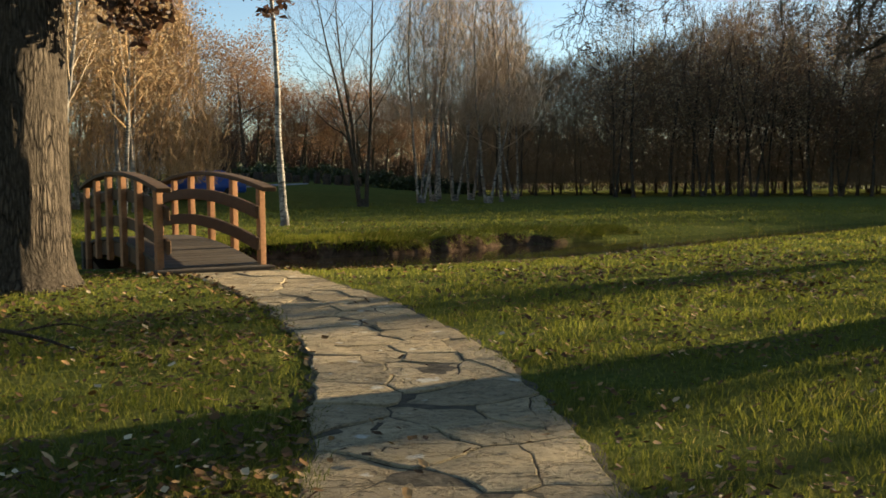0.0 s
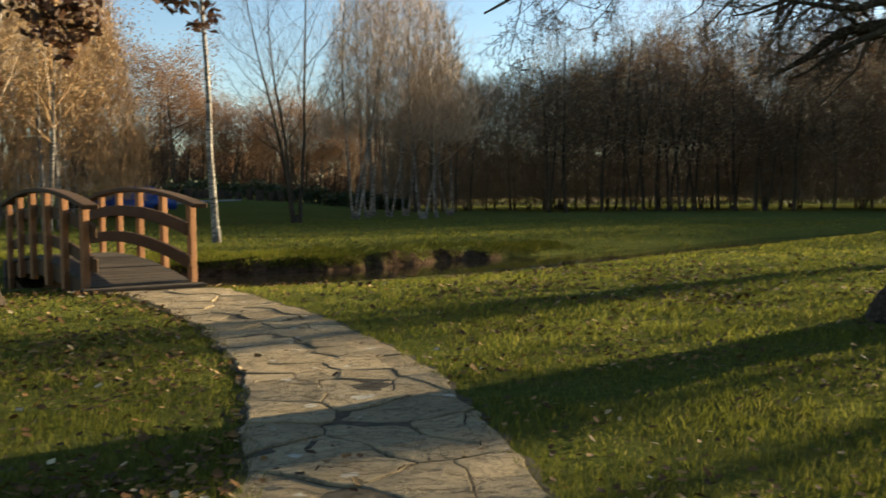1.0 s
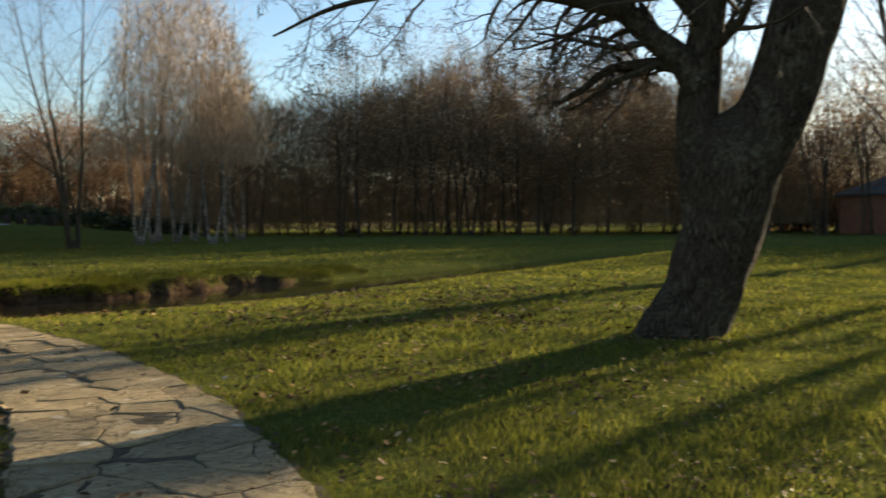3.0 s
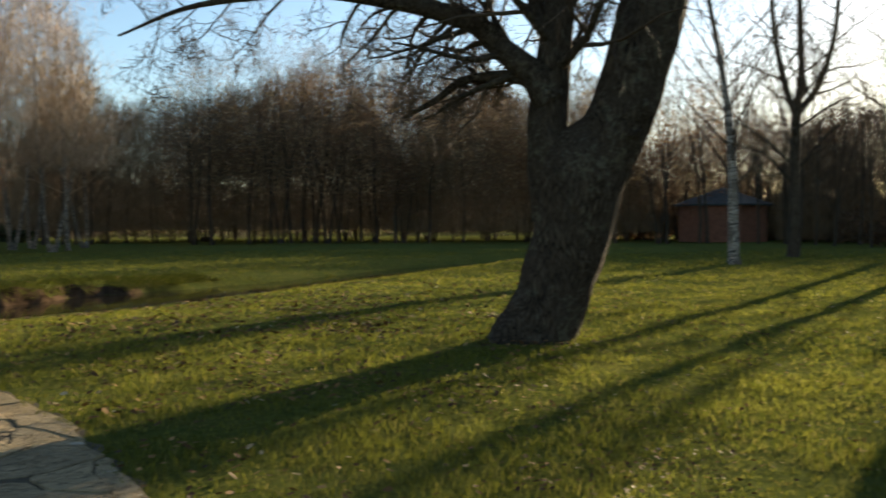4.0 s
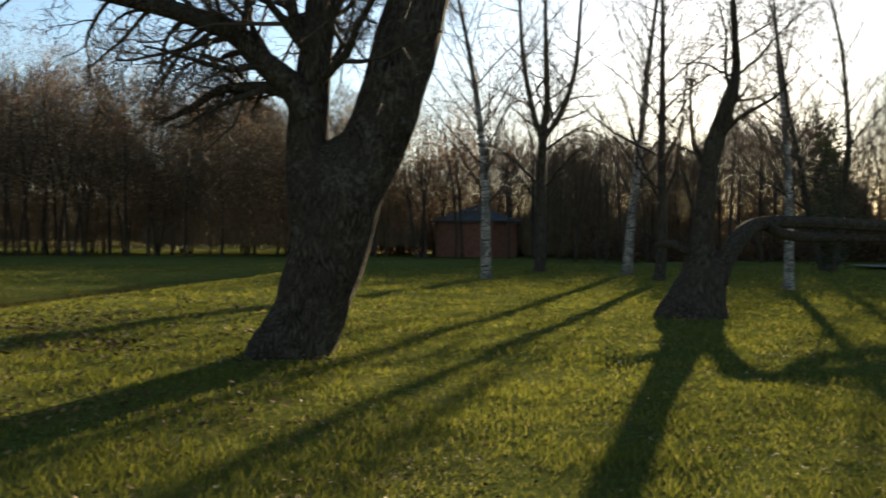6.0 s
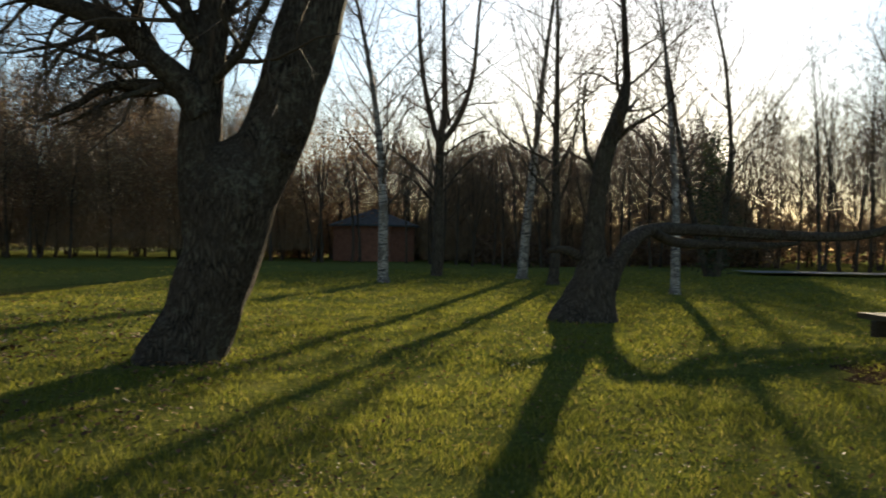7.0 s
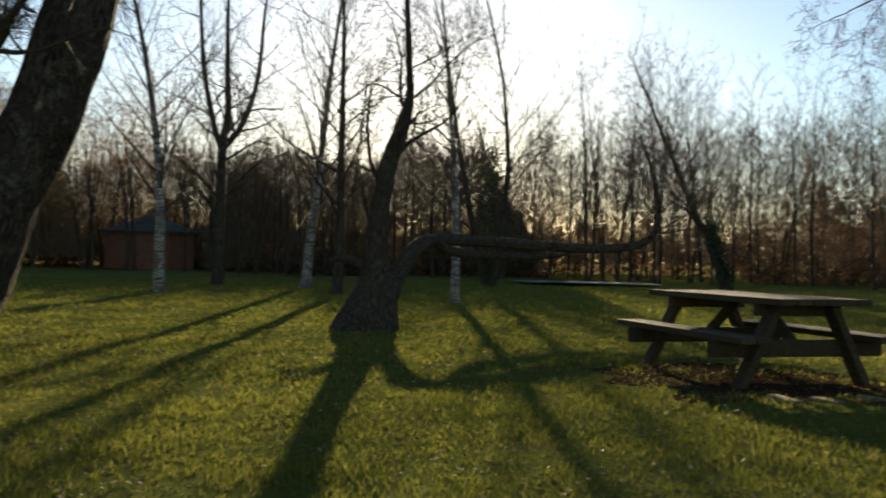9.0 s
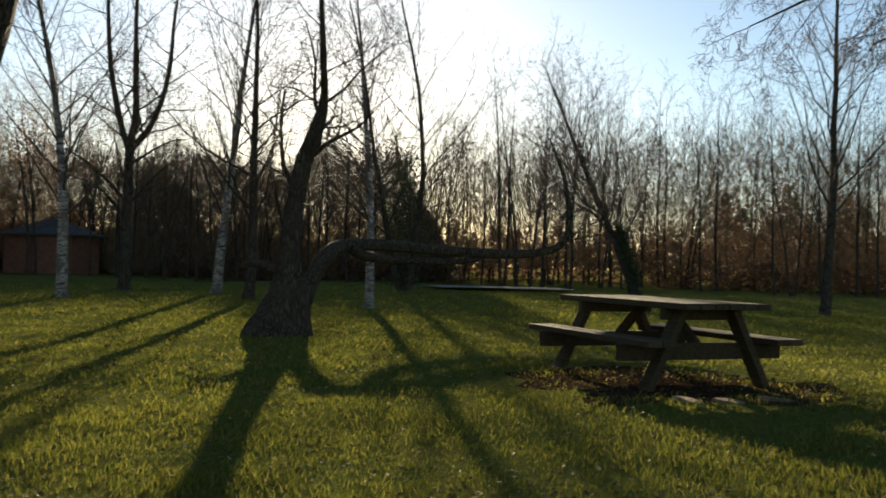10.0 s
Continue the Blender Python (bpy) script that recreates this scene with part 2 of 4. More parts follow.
class Tubes:
    """Collects tapered tubes into one mesh."""

    def __init__(self):
        self.v, self.f, self.n = [], [], 0

    def add(self, pts, rads, sides, rough=None):
        pts = np.asarray(pts, float)
        k = len(pts)
        d = np.gradient(pts, axis=0)
        d /= np.linalg.norm(d, axis=1)[:, None] + 1e-9
        ref = np.array([0.0, 0, 1]) if abs(d[0][2]) < 0.8 else np.array([1.0, 0, 0])
        u = np.cross(np.broadcast_to(ref, d.shape), d)
        u /= np.linalg.norm(u, axis=1)[:, None] + 1e-9
        w = np.cross(d, u)
        a = np.arange(sides) * 2 * np.pi / sides
        r = np.asarray(rads, float)[:, None] * np.ones(sides)
        if rough is not None:
            r = rough(pts, a, r)
        ring = pts[:, None] + r[..., None] * (np.cos(a)[None, :, None] * u[:, None] + np.sin(a)[None, :, None] * w[:, None])
        i = self.n + (np.arange(k - 1)[:, None] * sides + np.arange(sides)[None])
        j = self.n + (np.arange(k - 1)[:, None] * sides + (np.arange(sides)[None] + 1) % sides)
        self.v.append(ring.reshape(-1, 3))
        self.f.append(np.stack([i, j, j + sides, i + sides], -1).reshape(-1, 4))
        self.n += k * sides

    def mesh(self, name, mat):
        if not self.v:
            return None
        return big_mesh(name, np.vstack(self.v), np.vstack(self.f), mat, True)


def crown_mesh(lim, twg, limb_mat, twig_mat_):
    """Limbs and twigs of one crown as one mesh with two materials."""
    off = lim.n
    v = np.vstack(lim.v + twg.v)
    f = np.vstack(lim.f + [a + off for a in twg.f])
    me = big_mesh("crown", v, f, limb_mat, True)
    me.materials.append(twig_mat_)
    n = sum(len(a) for a in lim.f)
    me.polygons.foreach_set("material_index", np.concatenate([np.zeros(n, np.int32), np.ones(len(f) - n, np.int32)]))
    return me


def unit(v):
    return v / (np.linalg.norm(v) + 1e-9)


def grow(rng, tubes, tips, p, d, length, r0, level, spec):
    """One branch and its children. tubes: one Tubes per level; tips: ends where leaves sit."""
    nseg = spec["segs"][level]
    pts, cur, dirn = [p], p.copy(), unit(d)
    for _ in range(nseg):
        dirn = unit(dirn + rng.normal(0, spec["wob"][level], 3) + np.array([0, 0, spec["lift"][level]]))
        cur = cur + dirn * length / nseg
        pts.append(cur)
    pts = np.array(pts)
    end = (0.07 if level == 0 else 0.25) if level < spec["depth"] else 0.5
    rads = r0 * (1 - (1 - end) * np.linspace(0, 1, nseg + 1) ** 0.9)
    tubes[min(level, len(tubes) - 1)].add(pts, rads, spec["sides"][level])
    if level >= spec["depth"]:
        tips.append((pts[-1], dirn))
        tips.append((pts[len(pts) // 2], dirn))
        return
    kids = spec["kids"][level]
    az = rng.uniform(0, 6.28)
    for q in range(kids):
        f = spec["from"][level] + (1 - spec["from"][level]) * (q + rng.uniform(0.2, 0.9)) / kids
        i = min(int(f * nseg), nseg - 1)
        base = pts[i] + (pts[i + 1] - pts[i]) * (f * nseg - i)
        dd = unit(pts[i + 1] - pts[i])
        az += 2.4 + rng.uniform(-0.5, 0.5)
        o = unit(np.cross(dd, np.array([math.cos(az), math.sin(az), 0.37])))
        an = radians(rng.normal(spec["angle"][level], 8))
        ln = length * spec["ratio"][level] * (1.15 - spec["short"][level] * f) * rng.uniform(0.75, 1.2)
        grow(rng, tubes, tips, base, unit(dd * math.cos(an) + o * math.sin(an)), ln,
             max(rads[i] * spec["thin"][level], spec["least"]), level + 1, spec)


def leaf_cloud(rng, tips, per, size, spread):
    """Small bent leaves round the tips of the twigs: two triangles each."""
    base = np.array([t[0] for t in tips])
    c = np.repeat(base, per, axis=0) + rng.normal(0, spread, (len(base) * per, 3))
    n = len(c)
    a = rng.normal(0, 1, (n, 3))
    a /= np.linalg.norm(a, axis=1)[:, None]
    b = np.cross(a, rng.normal(0, 1, (n, 3)))
    b /= np.linalg.norm(b, axis=1)[:, None] + 1e-9
    s = size * rng.uniform(0.6, 1.3, (n, 1))
    fold = np.cross(a, b) * s * 0.25
    v = np.stack([c - a * s, c + b * s * 0.55 + fold, c + a * s, c - b * s * 0.55 + fold], 1).reshape(-1, 3)
    return v, np.arange(n * 4).reshape(-1, 4)


SPEC_BIRCH = dict(depth=3, segs=(10, 5, 3, 1), wob=(0.035, 0.1, 0.16, 0.2), lift=(0.03, 0.06, 0.0, -0.05), sides=(8, 5, 3, 3),
                  kids=(22, 7, 6), **{"from": (0.25, 0.12, 0.1)}, angle=(42, 38, 38), ratio=(0.3, 0.42, 0.42), short=(0.75, 0.4, 0.3),
                  thin=(0.42, 0.5, 0.5), least=0.0045)
SPEC_ALDER = dict(depth=3, segs=(9, 5, 3, 1), wob=(0.05, 0.12, 0.2, 0.25), lift=(0.03, 0.1, 0.05, 0.0), sides=(7, 4, 3, 3),
                  kids=(15, 7, 6), **{"from": (0.24, 0.12, 0.1)}, angle=(44, 42, 42), ratio=(0.34, 0.45, 0.45), short=(0.6, 0.4, 0.3),
                  thin=(0.38, 0.45, 0.45), least=0.0045)
SPEC_FINE = {**SPEC_ALDER, "kids": (30, 8, 5), "least": 0.0048, "thin": (0.29, 0.45, 0.45), "from": (0.16, 0.12, 0.1)}
SPEC_BIRCH_FULL = {**SPEC_BIRCH, "kids": (34, 8, 5), "least": 0.0048, "thin": (0.29, 0.45, 0.45), "from": (0.18, 0.12, 0.1)}
SPEC_WOOD = dict(SPEC_ALDER, segs=(7, 3, 2, 1), sides=(6, 3, 3, 3), kids=(11, 4, 4), least=0.009)
SPEC_CLUMP = dict(SPEC_BIRCH, wob=(0.06, 0.1, 0.16, 0.2), segs=(8, 4, 2, 1), sides=(6, 4, 3, 3), kids=(20, 6, 5), least=0.006)
SPEC_GOLD = dict(SPEC_BIRCH, segs=(7, 3, 2, 1), sides=(6, 3, 3, 3), kids=(14, 4, 4), least=0.008)
SPEC_POLE = dict(depth=3, segs=(7, 3, 2, 1), wob=(0.04, 0.1, 0.18, 0.2), lift=(0.03, 0.12, 0.06, 0.0), sides=(6, 3, 3, 3),
                 kids=(22, 5, 3), **{"from": (0.2, 0.1, 0.1)}, angle=(42, 38, 36), ratio=(0.27, 0.42, 0.5), short=(0.5, 0.4, 0.3),
                 thin=(0.34, 0.5, 0.5), least=0.007)


SPEC_SLIM = {**SPEC_BIRCH, "from": (0.46, 0.12, 0.1), "wob": (0.055, 0.1, 0.16, 0.2)}
SPEC_BROAD = dict(SPEC_ALDER, segs=(6, 4, 2, 1), sides=(7, 4, 3, 3), kids=(13, 6, 5), angle=(58, 46, 42), ratio=(0.5, 0.5, 0.45), short=(0.35, 0.4, 0.3),
                  least=0.012, **{"from": (0.34, 0.2, 0.1)})


def make_tree(name, seed, height, r0, spec, barkm, twigm, stems=1, lean=0.0, leaf=None, fan=0.12):
    """A tree standing at the origin: trunk, limbs, twigs and leaves as parts. Returns its Empty, to be posed and tagged."""
    rng = np.random.default_rng(seed)
    root = new(name)
    tr, li, tw, tips = Tubes(), Tubes(), Tubes(), []
    for s in range(stems):
        a = 6.28 * s / max(stems, 1) + rng.uniform(-0.4, 0.4)
        f = fan if stems > 1 else 0.0
        d = np.array([math.cos(a) * f + lean, math.sin(a) * f, 1.0])
        p = np.array([math.cos(a) * r0 * 1.2 * (stems > 1), math.sin(a) * r0 * 1.2 * (stems > 1), -0.1])
        hh = height * rng.uniform(0.82, 1.0) if s else height
        grow(rng, (tr, li, tw), tips, p, d, hh, r0 * (1 if stems == 1 else 0.75), 0, spec)
    # root flare
    tr.add([(0, 0, -0.12), (0, 0, 0.05), (lean * 0.3, 0, 0.35)], [r0 * 1.55, r0 * 1.2, r0 * 0.7], 9)
    part("trunk", tr.mesh("trunk", barkm), root)
    part("crown", crown_mesh(li, tw, twigm if barkm is M_BIRCH else barkm, twigm), root)
    if leaf:
        mat, per, size, spread = leaf
        v, f = leaf_cloud(rng, tips, per, size, spread)
        part("foliage", big_mesh("foliage", v, f, mat), root)
    return root

# ---------------------------------------------------------------- ground and stream
STREAM = smooth_path([(-40, 24), (-22, 19), (-12, 15.3), (-5.5, 13.9), (-2.4, 13.9), (0.2, 14.7), (3.0, 16.9), (6.0, 18.9), (9.0, 21.3),
                      (14, 25.5), (22, 29), (32, 30), (48, 31)], 160)
WATER_Z = -0.27


def stream_dist(x, y):
    """Signed distance to the stream's middle line (positive on the far side), and its place along the line."""
    best, side, along = np.full(x.shape, 1e9), np.zeros(x.shape), np.zeros(x.shape)
    for i in range(len(STREAM) - 1):
        a, b = STREAM[i], STREAM[i + 1]
        e = b - a
        t = np.clip(((x - a[0]) * e[0] + (y - a[1]) * e[1]) / (e @ e), 0, 1)
        dx, dy = x - a[0] - t * e[0], y - a[1] - t * e[1]
        d = np.hypot(dx, dy)
        m = d < best
        best = np.where(m, d, best)
        side = np.where(m, np.sign(e[0] * dy - e[1] * dx), side)
        along = np.where(m, i + t, along)
    return best * side, along


def wave(x, y, f, s):
    return (np.sin(x * f + s) * np.cos(y * f * 1.13 - s * 1.7) + 0.5 * np.sin(x * f * 2.3 - y * f * 1.9 + s * 3.1)) / 1.5


def rough2(x, y, f):
    """Uneven waves that do not line up, about -1 to 1."""
    s = np.sin(x * f + 1.3 * np.sin(y * f * 0.71 + 2.0)) * np.sin(y * f * 1.07 + 1.7 * np.sin(x * f * 0.57 + 0.5))
    return 0.6 * s + 0.4 * np.sin((x * 1.7 - y * 1.3) * f + 2.1 * np.sin((x + y) * f * 0.9))


def vnoise(x, y, f, seed=0):
    """Smooth random waves, -1 to 1, two octaves."""
    out = 0
    for k, (m, w) in enumerate(((1.0, 0.68), (2.17, 0.32))):
        u, v = x * f * m + 17.3 * seed, y * f * m - 9.1 * seed
        i, j = np.floor(u), np.floor(v)
        a, b = u - i, v - j
        a, b = a * a * (3 - 2 * a), b * b * (3 - 2 * b)

        def h(p, q):
            s = np.sin(p * 127.1 + q * 311.7 + seed * 74.7 + k * 13.1) * 43758.5453
            return (s - np.floor(s)) * 2 - 1
        out = out + w * ((h(i, j) * (1 - a) + h(i + 1, j) * a) * (1 - b) + (h(i, j + 1) * (1 - a) + h(i + 1, j + 1) * a) * b)
    return out


def terrain(x, y):
    x, y = np.asarray(x, float), np.asarray(y, float)
    r = np.hypot(x, y)
    z = wave(x, y, 0.22, 1.3) * 0.05 * np.clip((r - 5) / 10, 0, 1) + vnoise(x, y, 0.55, 7) * 0.03 + vnoise(x, y, 1.9, 17) * 0.014
    z = z + np.clip((r - 45) / 200, 0, 1) ** 1.5 * 1.2
    # the meadow climbs towards the road beyond the footbridge
    up = np.clip((3.0 - np.degrees(np.arctan2(x, y))) / 14.0, 0, 1) * (y > 0)
    z = z + (0.052 * np.clip(r - 39, 0, 21) + 0.022 * np.clip(r - 60, 0, 40)) * up * up * (3 - 2 * up)
    d, al = stream_dist(x, y)
    # earth cliff on the far side where the stream bends, gentle grass banks elsewhere
    cliff = np.clip(1.25 - np.abs(al - 64) / 21, 0, 1)
    jag = vnoise(x, y, 0.5, 1) * 0.42 + vnoise(x, y, 1.7, 2) * 0.16 + vnoise(x, y, 5.3, 3) * 0.09
    a = np.abs(np.minimum(d, 0))
    wide = 2.2 + 2.0 * np.clip((88 - al) / 16, 0, 1)
    slope = np.clip((a - 0.2) / wide, 0, 1)
    slope = slope * slope * (3 - 2 * slope)
    near = np.clip((a + 0.15 + 0.12 * rough2(x, y, 0.9)) / 0.5, 0, 1)
    z_near = (z - 0.25) * (1 - slope) + z * slope
    z_near = z_near * near - 0.55 * (1 - near)
    far_soft = np.clip((d - 0.7) / 2.2, 0, 1)
    far_hard = np.clip((d - 1.75 - jag) / (0.3 + 0.2 * vnoise(x, y, 1.3, 4)), 0, 1)
    far = far_hard * cliff + far_soft * (1 - cliff)
    far = far * far * (3 - 2 * far)
    z_far = z + cliff * (0.06 * vnoise(x, y, 1.4, 5) + 0.07 * vnoise(x, y, 4.1, 6)) * (d < 4)
    z_far = z_far * far - 0.55 * (1 - far)
    return np.where(d < 0, z_near, z_far)


def ground():
    ang = np.concatenate([np.arange(-48, 122, 0.24), np.arange(122, 312, 3.0)])
    rad = np.concatenate([np.geomspace(0.25, 11, 130), np.arange(11.1, 19, 0.1), np.geomspace(19.15, 3000, 95)])
    a, r = np.meshgrid(np.radians(ang), rad)
    x, y = r * np.sin(a), r * np.cos(a)
    z = terrain(x, y)
    n, k = len(rad), len(ang)
    v = np.stack([x, y, z], -1).reshape(-1, 3)
    i = np.arange(n - 1)[:, None] * k + np.arange(k)[None]
    j = np.arange(n - 1)[:, None] * k + (np.arange(k)[None] + 1) % k
    f = np.stack([i, i + k, j + k, j], -1).reshape(-1, 4)
    v = np.vstack([v, [[0, 0, 0]]])
    ob = new("ground", big_mesh("ground", v, f, M_GROUND, True))
    tagged(ob, "grass park ground with fallen leaves and earth stream banks", "ground", kind="structure")


ground()


def water_strip(name, line, half, z, label, mat=M_WATER):
    line = np.asarray(line)
    d = np.gradient(line, axis=0)
    d /= np.linalg.norm(d, axis=1)[:, None]
    nrm = np.stack([-d[:, 1], d[:, 0]], 1)
    v, f = [], []
    for i, (p, q) in enumerate(zip(line, nrm)):
        for s in (-1, -0.33, 0.33, 1):
            v.append((*(p + q * half * s), z))
    for i in range(len(line) - 1):
        for s in range(3):
            f.append((4 * i + s, 4 * i + 4 + s, 4 * i + 5 + s, 4 * i + 1 + s))
    ob = new(name, big_mesh(name, v, f, mat, True))
    tagged(ob, label, "water", kind="structure")


water_strip("water", STREAM, 2.1, WATER_Z, "dark still water of a narrow stream")


def gz(x, y):
    return float(terrain(np.array([x]), np.array([y]))[0])


# ---------------------------------------------------------------- flagstone path
PATH_MID = smooth_path([(0.3, -3.0), (0.2, 0), (0.06, 2.87), (-0.07, 4.0), (-0.2, 5.0), (-0.52, 6.25), (-1.02, 7.65), (-1.65, 9.0),
                        (-2.35, 10.2), (-2.85, 10.9)], 90)
PATH_HALF = 0.53


def path_bed():
    d = np.gradient(PATH_MID, axis=0)
    d /= np.linalg.norm(d, axis=1)[:, None]
    nrm = np.stack([d[:, 1], -d[:, 0]], 1)
    v, f = [], []
    for i, (p, q) in enumerate(zip(PATH_MID, nrm)):
        for s in (-1.06, -0.5, 0.5, 1.06):
            w = PATH_HALF * s + 0.03 * math.sin(i * 1.7 + s)
            x, y = p + q * w
            v.append((x, y, gz(x, y) + 0.011))
    for i in range(len(PATH_MID) - 1):
        for s in range(3):
            f.append((4 * i + s, 4 * i + 1 + s, 4 * i + 5 + s, 4 * i + 4 + s))
    ob = new("pavement", big_mesh("pavement", v, f, M_JOINT, True))
    return tagged(ob, "crazy-paved flagstone garden path with earth joints", "path", kind="structure")


pavement = path_bed()

# ---------------------------------------------------------------- footbridge
BX = Vector((-0.487, 0.873, 0)).normalized()      # along the bridge
BY = Vector((0.873, 0.487, 0))                    # across, to the right-hand rail
BY_POST = Matrix.Rotation(radians(15), 3, "Z") @ BY   # the square posts are turned so that their faces catch the sun
B0 = Vector((-3.31, 10.5, 0.0))                 # foot of the near left post
B_LEN, B_WID, B_RISE = 6.0, 1.22, 0.19


def arch(s):
    return B_RISE * (1 - (2 * s / B_LEN - 1) ** 2)


def footbridge():
    top = thing("footbridge", B0.x, B0.y, 0, 0, "arched wooden footbridge with stained timber rails over a stream", "bridge")

    def at_(s, w, z):
        p = BX * s + BY * w
        return Vector((p.x, p.y, z))
    n = 34
    for i in range(n):
        s0 = (i + 0.5) * B_LEN / n
        sl = (arch(s0 + 0.05) - arch(s0 - 0.05)) / 0.1
        up = Vector((-BX.x * sl, -BX.y * sl, 1)).normalized()
        part("plank", beam("plank", at_(s0, 0.02, arch(s0) + 0.02), at_(s0, B_WID - 0.02, arch(s0) + 0.02), B_LEN / n - 0.012, 0.045,
                           M_DECK, 0.006, up), top)
    for w in (0.12, B_WID - 0.12):
        part("girder", curved_beam("girder", [at_(s, w, arch(s) - 0.13) for s in np.linspace(0, B_LEN, 15)], 0.12, 0.22, M_BRIDGE, BY), top)
    for w in (-0.01, B_WID + 0.01):
        o = 1 if w < 0.5 else -1
        for s in np.linspace(0.06, B_LEN - 0.06, 6):
            part("post", beam("post", at_(s, w, arch(s) - 0.3), at_(s, w, arch(s) + 0.97), 0.085, 0.085, M_POST, 0.012, BY_POST), top)
        for hgt, ww, hh, name in ((1.0, 0.17, 0.055, "handrail"), (0.69, 0.05, 0.16, "rail"), (0.3, 0.05, 0.16, "rail")):
            off = 0 if name == "handrail" else 0.085
            part(name, curved_beam(name, [at_(s, w + o * off, arch(s) + hgt) for s in np.linspace(-0.3 if name == "handrail" else -0.08, B_LEN + (0.3 if name == "handrail" else 0.08), 19)], ww, hh,
                                   M_BRIDGE, BY), top)
    for s in (-0.1, B_LEN + 0.1):
        part("abutment", beam("abutment", at_(s, -0.1, -0.12), at_(s, B_WID + 0.1, -0.12), 0.22, 0.3, M_DECK, 0.02), top)


footbridge()

# ---------------------------------------------------------------- picnic table
TABLE = dict(x=8.88, y=1.43, turn=44.6)


def picnic_table():
    top = thing("picnic_table", TABLE["x"], TABLE["y"], 0, TABLE["turn"],
                "weathered wooden picnic table with two attached benches", "picnic table")
    half = 1.08
    for i in range(6):
        y0 = (i - 2.5) * 0.15
        part("tabletop_board", beam("board", (-half, y0, 0.745), (half, y0, 0.745), 0.142, 0.055, M_TABLE, 0.01, wear=0.006), top)
    for s in (-1, 1):
        for i in (0, 1):
            y0 = s * (0.6 + i * 0.148)
            part("bench_board", beam("board", (-half, y0, 0.435), (half, y0, 0.435), 0.14, 0.055, M_TABLE, 0.01, wear=0.006), top)
        x0 = s * 0.7
        part("seat_bearer", beam("bearer", (x0, -0.86, 0.335), (x0, 0.86, 0.335), 0.08, 0.15, M_TABLE, 0.01), top)
        part("top_bearer", beam("bearer", (x0, -0.42, 0.665), (x0, 0.42, 0.665), 0.07, 0.11, M_TABLE, 0.01), top)
        for q in (-1, 1):
            part("leg", beam("leg", (x0 + 0.071 * s, q * 0.64, -0.02), (x0 + 0.071 * s, q * 0.27, 0.71), 0.07, 0.15, M_TABLE, 0.01, (1, 0, 0)), top)
        part("brace", beam("brace", (x0 - 0.04 * s, 0, 0.36), (x0 - 0.5 * s, 0, 0.71), 0.06, 0.09, M_TABLE, 0.01), top)


picnic_table()

# ---------------------------------------------------------------- brick hut
def hut():
    cx, cy = 40.5, 42.5
    z0 = gz(cx, cy)
    top = thing("hut", cx, cy, z0, -44, "small brick hut with a hipped slate roof and a dark door", "hut")
    rad, hgt = 2.7, 2.25
    sides = 8
    ring = [(rad * math.cos((i + 0.5) * 2 * math.pi / sides), rad * math.sin((i + 0.5) * 2 * math.pi / sides)) for i in range(sides)]
    for i in range(sides):
        a, b = Vector((*ring[i], 0)), Vector((*ring[(i + 1) % sides], 0))
        part("wall", beam("wall", a + Vector((0, 0, hgt / 2)), b + Vector((0, 0, hgt / 2)), 0.2, hgt, M_BRICK, 0.01), top)
    verts = [(x * 1.16, y * 1.16, hgt - 0.05) for x, y in ring] + [(x * 1.16, y * 1.16, hgt + 0.05) for x, y in ring] + [(0, 0, hgt + 1.15)]
    faces = [(i, (i + 1) % 8, 8 + (i + 1) % 8, 8 + i) for i in range(8)] + [(8 + i, 8 + (i + 1) % 8, 16) for i in range(8)] + [tuple(range(7, -1, -1))]
    part("roof", mesh_of("roof", verts, faces, M_SLATE, False), top)
    a = Vector((*ring[5], 0)); b = Vector((*ring[6], 0))
    nrm = Vector(((a + b).x, (a + b).y, 0)).normalized()
    mid = (a + b) / 2 + nrm * 0.11
    part("door", beam("door", mid + (b - a) * 0.24 + Vector((0, 0, 1.0)), mid + (b - a) * 0.42 + Vector((0, 0, 1.0)), 0.05, 2.0, M_DARK, 0.01), top)


hut()

# ---------------------------------------------------------------- great trees
def bark_ridges(seed, depth, freq=9.0):
    """Radial relief for a trunk: long upright furrows."""
    def f(pts, a, r):
        out = r.copy()
        for i, p in enumerate(pts):
            for j, t in enumerate(a):
                q = Vector((math.cos(t) * freq * 0.35, math.sin(t) * freq * 0.35, p[2] * 0.9 + seed))
                rid = noise.noise(q * 2.2) * 0.6 + abs(noise.noise(q * 4.5)) * 0.7
                big = noise.noise(Vector((math.cos(t), math.sin(t), p[2] * 0.5 + seed * 3)))
                out[i, j] *= 1 + 0.1 * big
                out[i, j] += depth * (rid - 0.3)
        return out
    return f


SPEC_LIMB = dict(depth=4, segs=(10, 7, 5, 3, 1), wob=(0.09, 0.14, 0.18, 0.22, 0.25), lift=(0.0, 0.02, 0.0, -0.04, -0.05), sides=(10, 7, 5, 3, 3),
                 kids=(9, 7, 6, 4), **{"from": (0.2, 0.15, 0.15, 0.1)}, angle=(42, 42, 42, 42), ratio=(0.55, 0.5, 0.48, 0.5), short=(0.5, 0.4, 0.3, 0.3),
                 thin=(0.5, 0.55, 0.55, 0.6), least=0.0035)


SPEC_SPARSE = dict(SPEC_LIMB, kids=(9, 4, 3, 2))
SPEC_DROOP = dict(SPEC_LIMB, lift=(0, -0.06, -0.08, -0.1, -0.1))


